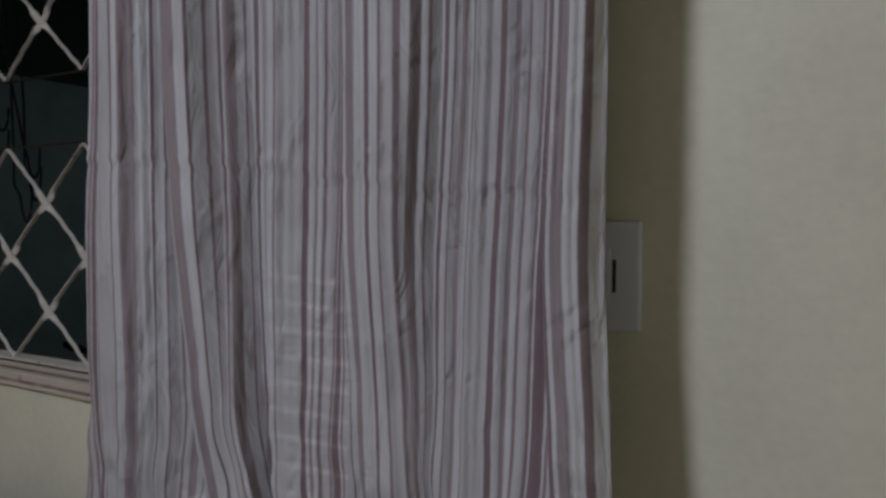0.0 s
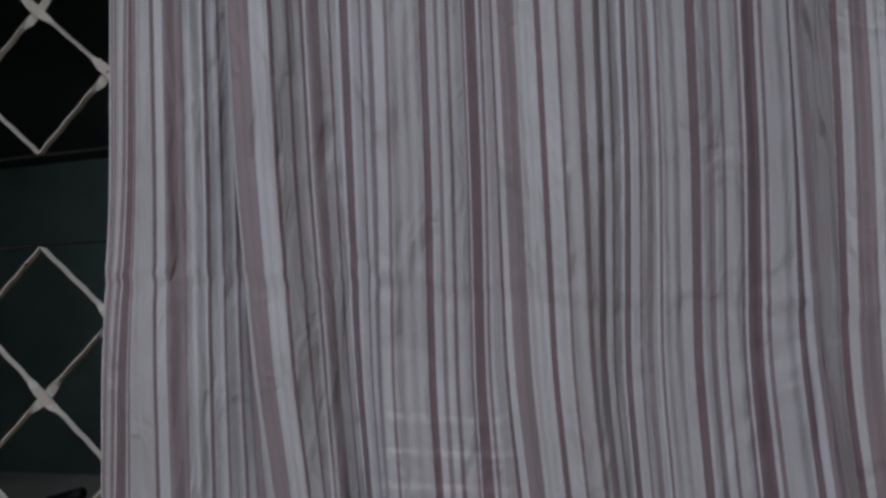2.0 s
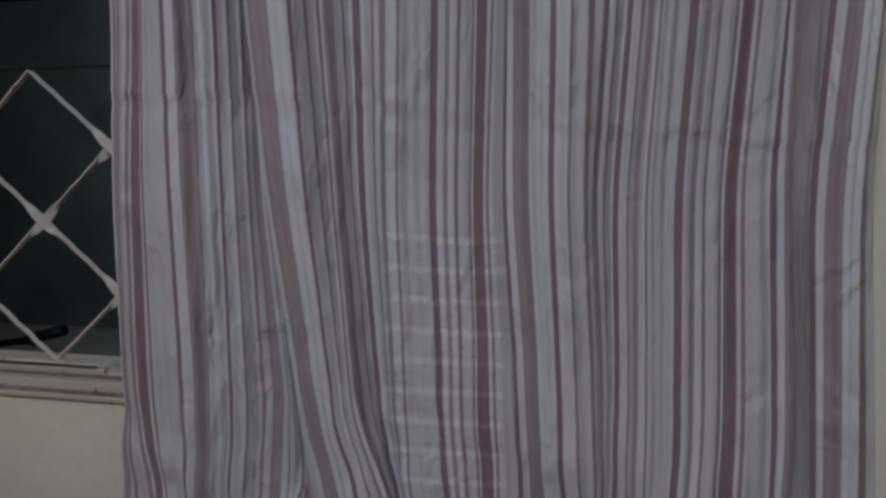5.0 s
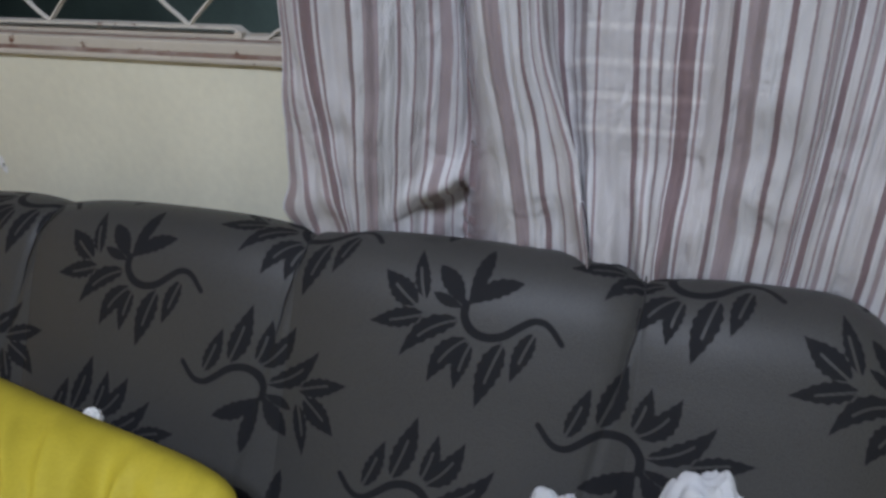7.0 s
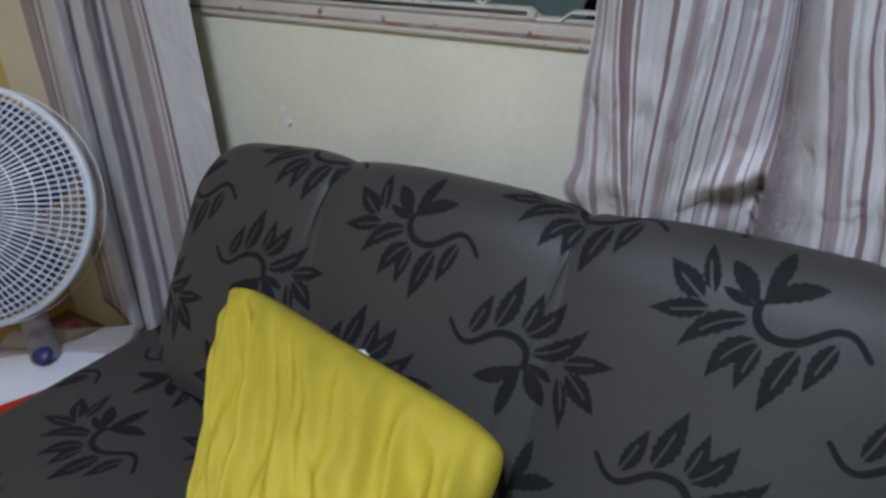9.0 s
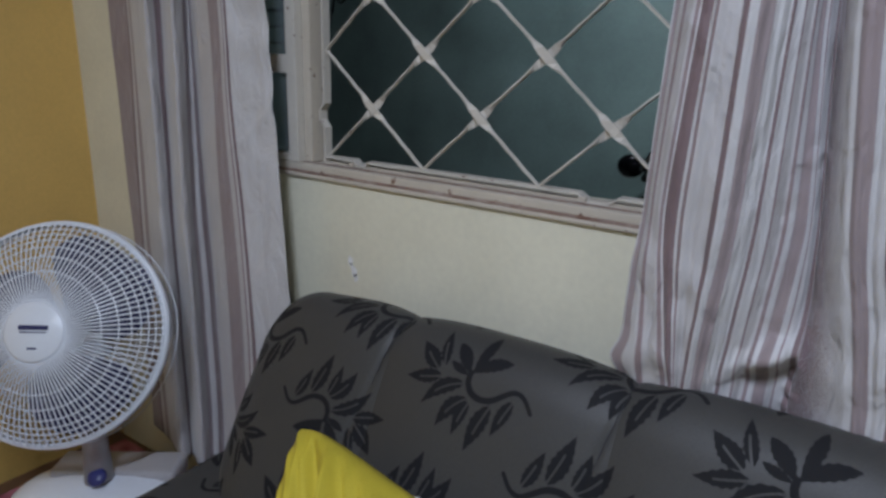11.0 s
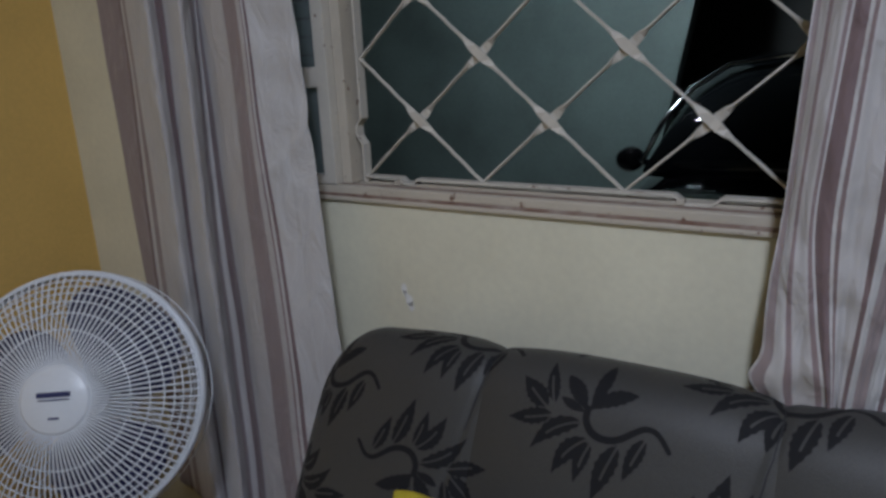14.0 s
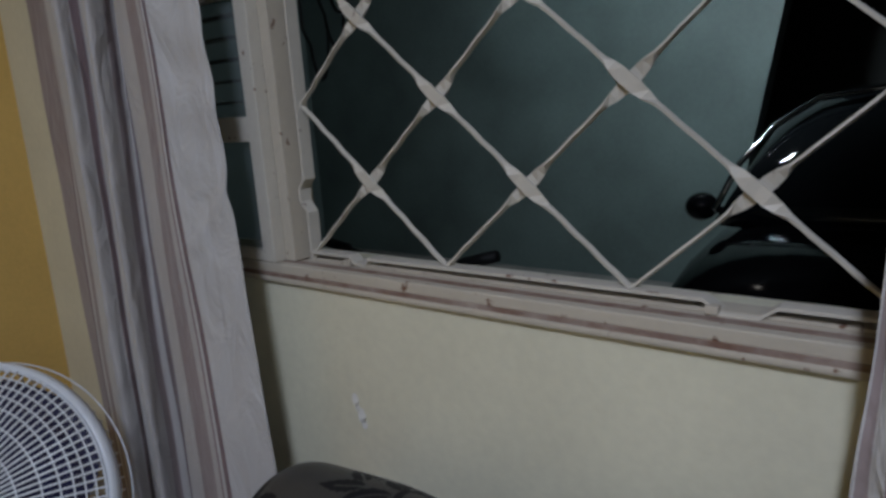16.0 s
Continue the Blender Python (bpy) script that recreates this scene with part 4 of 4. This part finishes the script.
blades = fan_part("blade_hub", lathe([(0, 0.012), (0.03, 0.010), (0.042, -0.005), (0.042, -0.045), (0, -0.045)], 32), BLUE)


def blade():
    n = 24
    r = np.linspace(0.03, 0.215, n)[:, None] * np.ones((1, n))
    t = np.linspace(-1, 1, n)[None] * np.ones((n, 1))
    wide = 0.80 * np.sqrt(np.clip(1 - ((r - 0.125) / 0.098) ** 2, 0.05, 1)) + 0.06
    ang = t * wide + 2.2 * (r - 0.1)
    return grid_mesh("blade", np.stack([r * np.cos(ang), r * np.sin(ang), -0.02 + 0.028 * t * (1 - 0.3 * r / 0.19)], -1))


bme = blade()
bme.materials.append(BLADE)
for k in range(3):
    ob = new("blade", bme)
    ob.parent = blades
    ob.matrix_basis = Matrix.Rotation(k * math.tau / 3 + 0.75, 4, "Z")
    ob["label"] = "dark blue translucent blade"
fan_part("motor_housing", lathe([(0, -0.19), (0.045, -0.188), (0.062, -0.17), (0.066, -0.12), (0.060, -0.10), (0.0, -0.10)], 40), FANWHITE)
neck_top = head_m @ Vector((0, -0.03, -0.135))
nb = tube([neck_top, (FANBASE.x, FANBASE.y, neck_top.z - 0.10), (FANBASE.x, FANBASE.y, TZ + 0.06)], 0.026, 16, taper=(0.9, 0.95, 1.25))
ob = part("neck", nb, FANGREY, None, "grey see-through speed column", smooth=True)
ob.parent, ob.matrix_parent_inverse = fan, inv


def fan_foot():
    n, k = 40, 72
    rings = []
    for h, s in ((0.0, 1.0), (0.012, 1.02), (0.030, 0.97), (0.045, 0.86), (0.058, 0.62), (0.066, 0.36), (0.068, 0.0)):
        a = np.linspace(0, math.tau, k, endpoint=False)
        ca, sa = np.cos(a), np.sin(a)
        rx, ry = 0.200, 0.115
        x = rx * s * np.sign(ca) * np.abs(ca) ** 0.75
        y = ry * s * np.sign(sa) * np.abs(sa) ** 0.85
        rings.append(np.stack([x, y, np.full(k, h)], -1))
    return grid_mesh("foot", np.array(rings), wrap=True)


yaw = math.atan2(face.y, face.x) + math.pi / 2
fm = Matrix.Translation(FANBASE) @ Matrix.Rotation(yaw, 4, "Z")
foot = hang("foot", fan_foot(), FANWHITE, None, "", True)
foot.parent, foot.matrix_parent_inverse = fan, inv
foot.matrix_basis = fm
dial = part("dial", lathe([(0, 0.012), (0.016, 0.011), (0.020, 0.006), (0.021, 0), (0, 0)], 28), BLUE, None, "round navy blue speed knob", smooth=True)
dial.parent, dial.matrix_parent_inverse = fan, inv
dial.matrix_basis = fm @ pose(0.012, -0.030, 0.090, 40)
collar = part("collar", box(-0.125, 0.165, 0.012, 0.105, 0.030, 0.075, 0.012, 3), FANGREY, None, "grey rear cover of the foot", smooth=True)
collar.parent, collar.matrix_parent_inverse = fan, inv
collar.matrix_basis = fm

# ---- yard ----
GZ = -0.15
tagged(part("ground", box(-60, 60, 0.15, 80, GZ - 0.1, GZ), CONCRETE), "grey concrete yard ground", "ground", kind="structure")
slant = box(-5.5, -0.98, 4.5, 4.7, GZ, 2.75)
for v in slant.verts:
    if v.co.x > -2:
        v.co.x = -0.86 + 0.19 * (v.co.z - 1.0)
tagged(part("yard_wall", slant, TEAL), "dim green-grey painted yard wall", "wall", kind="structure")
# unseen walls added on both sides of the room, shutting light out of the yard
for x0, x1 in ((-5.6, LEFT - 0.12), (RIGHT + 0.12, 4.0)):
    tagged(part("yard_side_block", box(x0, x1, 0, 0.15, GZ, 2.75), TEAL), "unseen wall added beside the house to block outside light", "wall", kind="structure")
tagged(part("yard_wall_side", box(-5.6, -5.4, 0.15, 4.5, GZ, 3.0), TEAL), "dim green-grey painted side wall of the yard", "wall", kind="structure")
# added panel: the darkness past the wall's end is put into its colour
tagged(part("yard_dark_panel", box(-6.0, 8.0, 7.5, 7.55, GZ, 2.75), NEARBLACK), "near-black panel painted as the unlit opening behind the yard", "gate", kind="structure")
# cover added overhead to keep stray sun off the yard wall
tagged(part("yard_sun_block", box(-6.0, 8.0, 0.02, 7.6, 2.754, 2.85), NEARBLACK), "near-black cover added over the yard to block stray sun", "roof", kind="structure")
yl = thing("yard_lamp", "small bare bulb lamp on the yard wall", "lamp", m=pose(-0.80, 4.5, 2.52))
part("arm", tube([(0, 0, 0), (0, -1.78, 0.03), (0, -1.82, 0.0)], 0.01, 8), NEARBLACK, yl)
part("bulb", lathe([(0, 0.0), (0.015, 0), (0.03, -0.05), (0.02, -0.085), (0, -0.09)], 20), BULB, yl, "lit bulb", m=pose(0, -1.82, 0), smooth=True).visible_shadow = False

CAR = pose(0.22, 2.40, GZ - 0.02)
car = thing("car", "glossy black car parked in the unlit yard", "car", m=CAR)


def loft(sections, k=28, bm=None):
    """A closed shell through rounded sections: y, half width, bottom, top, top half width."""
    bm = bm or bmesh.new()
    rings = []
    for y, w, z0, z1, wt in sections:
        pts = []
        for i in range(k):
            a = i * math.tau / k - math.pi / 2
            c, s = math.cos(a), math.sin(a)
            f = (s + 1) / 2
            half = w + (wt - w) * f
            pts.append(bm.verts.new((half * math.copysign(abs(c) ** 0.45, c), y, z0 + (z1 - z0) * (0.5 + 0.5 * math.copysign(abs(s) ** 0.5, s)))))
        rings.append(pts)
    for a, b in zip(rings, rings[1:]):
        for i in range(k):
            bm.faces.new((a[i], a[(i + 1) % k], b[(i + 1) % k], b[i]))
    bm.faces.new(rings[0][::-1])
    bm.faces.new(rings[-1])
    bmesh.ops.recalc_face_normals(bm, faces=bm.faces)
    return bm


part("body", loft([(-0.95, 0.62, 0.30, 0.62, 0.60), (-0.85, 0.80, 0.24, 0.78, 0.72), (-0.2, 0.88, 0.20, 0.92, 0.76), (0.3, 0.89, 0.20, 0.96, 0.78), (1.6, 0.89, 0.20, 0.97, 0.78), (1.95, 0.80, 0.3, 0.9, 0.7)], 40), CARPAINT, car, smooth=True)
part("cabin", loft([(0.02, 0.74, 0.90, 0.98, 0.70), (0.25, 0.74, 0.90, 1.22, 0.60), (0.55, 0.74, 0.90, 1.44, 0.52), (1.2, 0.74, 0.90, 1.47, 0.52), (1.9, 0.72, 0.85, 1.2, 0.55)], 36), CARGLASS, car, "dark glass cabin", smooth=True)
part("roof_trim", tube([(-0.74, 0.06, 0.97), (-0.68, 0.22, 1.16), (-0.58, 0.38, 1.31), (-0.42, 0.48, 1.42), (-0.15, 0.52, 1.455), (0.15, 0.52, 1.455), (0.42, 0.48, 1.42), (0.58, 0.38, 1.31), (0.68, 0.22, 1.16), (0.74, 0.06, 0.97)], 0.014, 10), CHROME, car, "bright windscreen frame", smooth=True)
for s in (-1, 1):
    mirror = part("mirror", lathe([(0, 0.06), (0.05, 0.05), (0.072, 0.02), (0.076, -0.02), (0.05, -0.05), (0, -0.055)], 24), CARPAINT, car, m=CAR @ pose(s * 0.815, 0.12, 0.975, 90, 0, 0) @ Matrix.Diagonal((0.95, 0.85, 1, 1)), smooth=True)
    mirror.matrix_parent_inverse = CAR.inverted()
    ob = part("arm", tube([(s * 0.72, 0.14, 0.955), (s * 0.82, 0.12, 0.985)], 0.018, 8), CARPAINT, car)
for s in (-1, 1):
    for y in (-0.45, 1.35):
        wheel = part("wheel", lathe([(0, -0.09), (0.20, -0.09), (0.30, -0.085), (0.315, -0.05), (0.315, 0.05), (0.30, 0.085), (0.2, 0.09), (0, 0.09)], 32), BLACK, car, m=CAR @ pose(s * 0.78, y, 0.315, 0, 90, 0), smooth=True)
        wheel.matrix_parent_inverse = CAR.inverted()

cables = thing("cable_bundle", "loose black cables hanging outside the window", "cable", m=pose(0, 0, 0))
for k in range(5):
    cx, cy = -0.68 - 0.035 * k, 0.34 + 0.02 * k
    pts = [(cx + 0.05 * math.sin(2.1 * k + 3.0 * f) + 0.02 * k * f, cy + 0.02 * math.sin(5 * f + k), 2.74 - f * (1.02 + 0.05 * k)) for f in np.linspace(0, 1, 14)]
    x, y, z = pts[-1]
    pts += [(x + 0.03 * (1 - math.cos(a)), y + 0.004 * k, z - (0.06 + 0.012 * k) * math.sin(a)) for a in np.linspace(0.3, math.pi, 10)]
    part("cable", tube(pts, 0.0035, 6), BLACK, cables, smooth=True)

bike = thing("bicycle", "dark bicycle leaning in the yard below the window", "bicycle", m=pose(0, 0, 0))
bx, by = -1.00, 0.92
for x in (bx + 0.02, bx - 1.02):
    part("wheel", tube([(x + 0.32 * math.cos(a), by, GZ + 0.34 + 0.32 * math.sin(a)) for a in np.linspace(0, math.tau, 40, endpoint=False)], 0.02, 8, close=True), BLACK, bike, smooth=True)
for pts in ([(bx, by, GZ + 0.34), (bx - 0.10, by, 0.72), (bx - 0.12, by, 0.83)], [(bx - 0.10, by, 0.62), (bx - 0.60, by, 0.10)], [(bx - 0.60, by, 0.10), (bx - 0.72, by, 0.60)], [(bx - 0.1, by, 0.66), (bx - 0.7, by, 0.52)], [(bx - 0.60, by, 0.10), (bx - 1.02, by, GZ + 0.34)], [(bx - 0.70, by, 0.52), (bx - 1.02, by, GZ + 0.34)]):
    part("tube", tube(pts, 0.014, 10), CARPAINT, bike, smooth=True)
part("saddle", lathe([(0, 0.0), (0.08, 0.0), (0.09, 0.03), (0.05, 0.05), (0, 0.055)], 20), BLACK, bike, m=pose(bx - 0.74, by, 0.60), smooth=True)
bar = part("handlebar", tube([(bx - 0.36, by + 0.03, 0.90), (bx - 0.20, by + 0.02, 0.875), (bx - 0.12, by, 0.83), (bx, by, 0.845), (bx + 0.22, by - 0.02, 0.885), (bx + 0.36, by - 0.02, 0.922)], 0.011, 10), NEARBLACK, bike, smooth=True)
for a, b in (((bx + 0.25, by - 0.02, 0.893), (bx + 0.37, by - 0.02, 0.925)), ((bx - 0.37, by + 0.03, 0.902), (bx - 0.26, by + 0.025, 0.886))):
    part("grip", tube([a, b], 0.017, 12), BLACK, bar, "black rubber grip", smooth=True)
part("brake_lever", tube([(bx + 0.20, by - 0.03, 0.89), (bx + 0.23, by - 0.07, 0.90), (bx + 0.33, by - 0.09, 0.90)], 0.006, 8), NEARBLACK, bar, smooth=True)
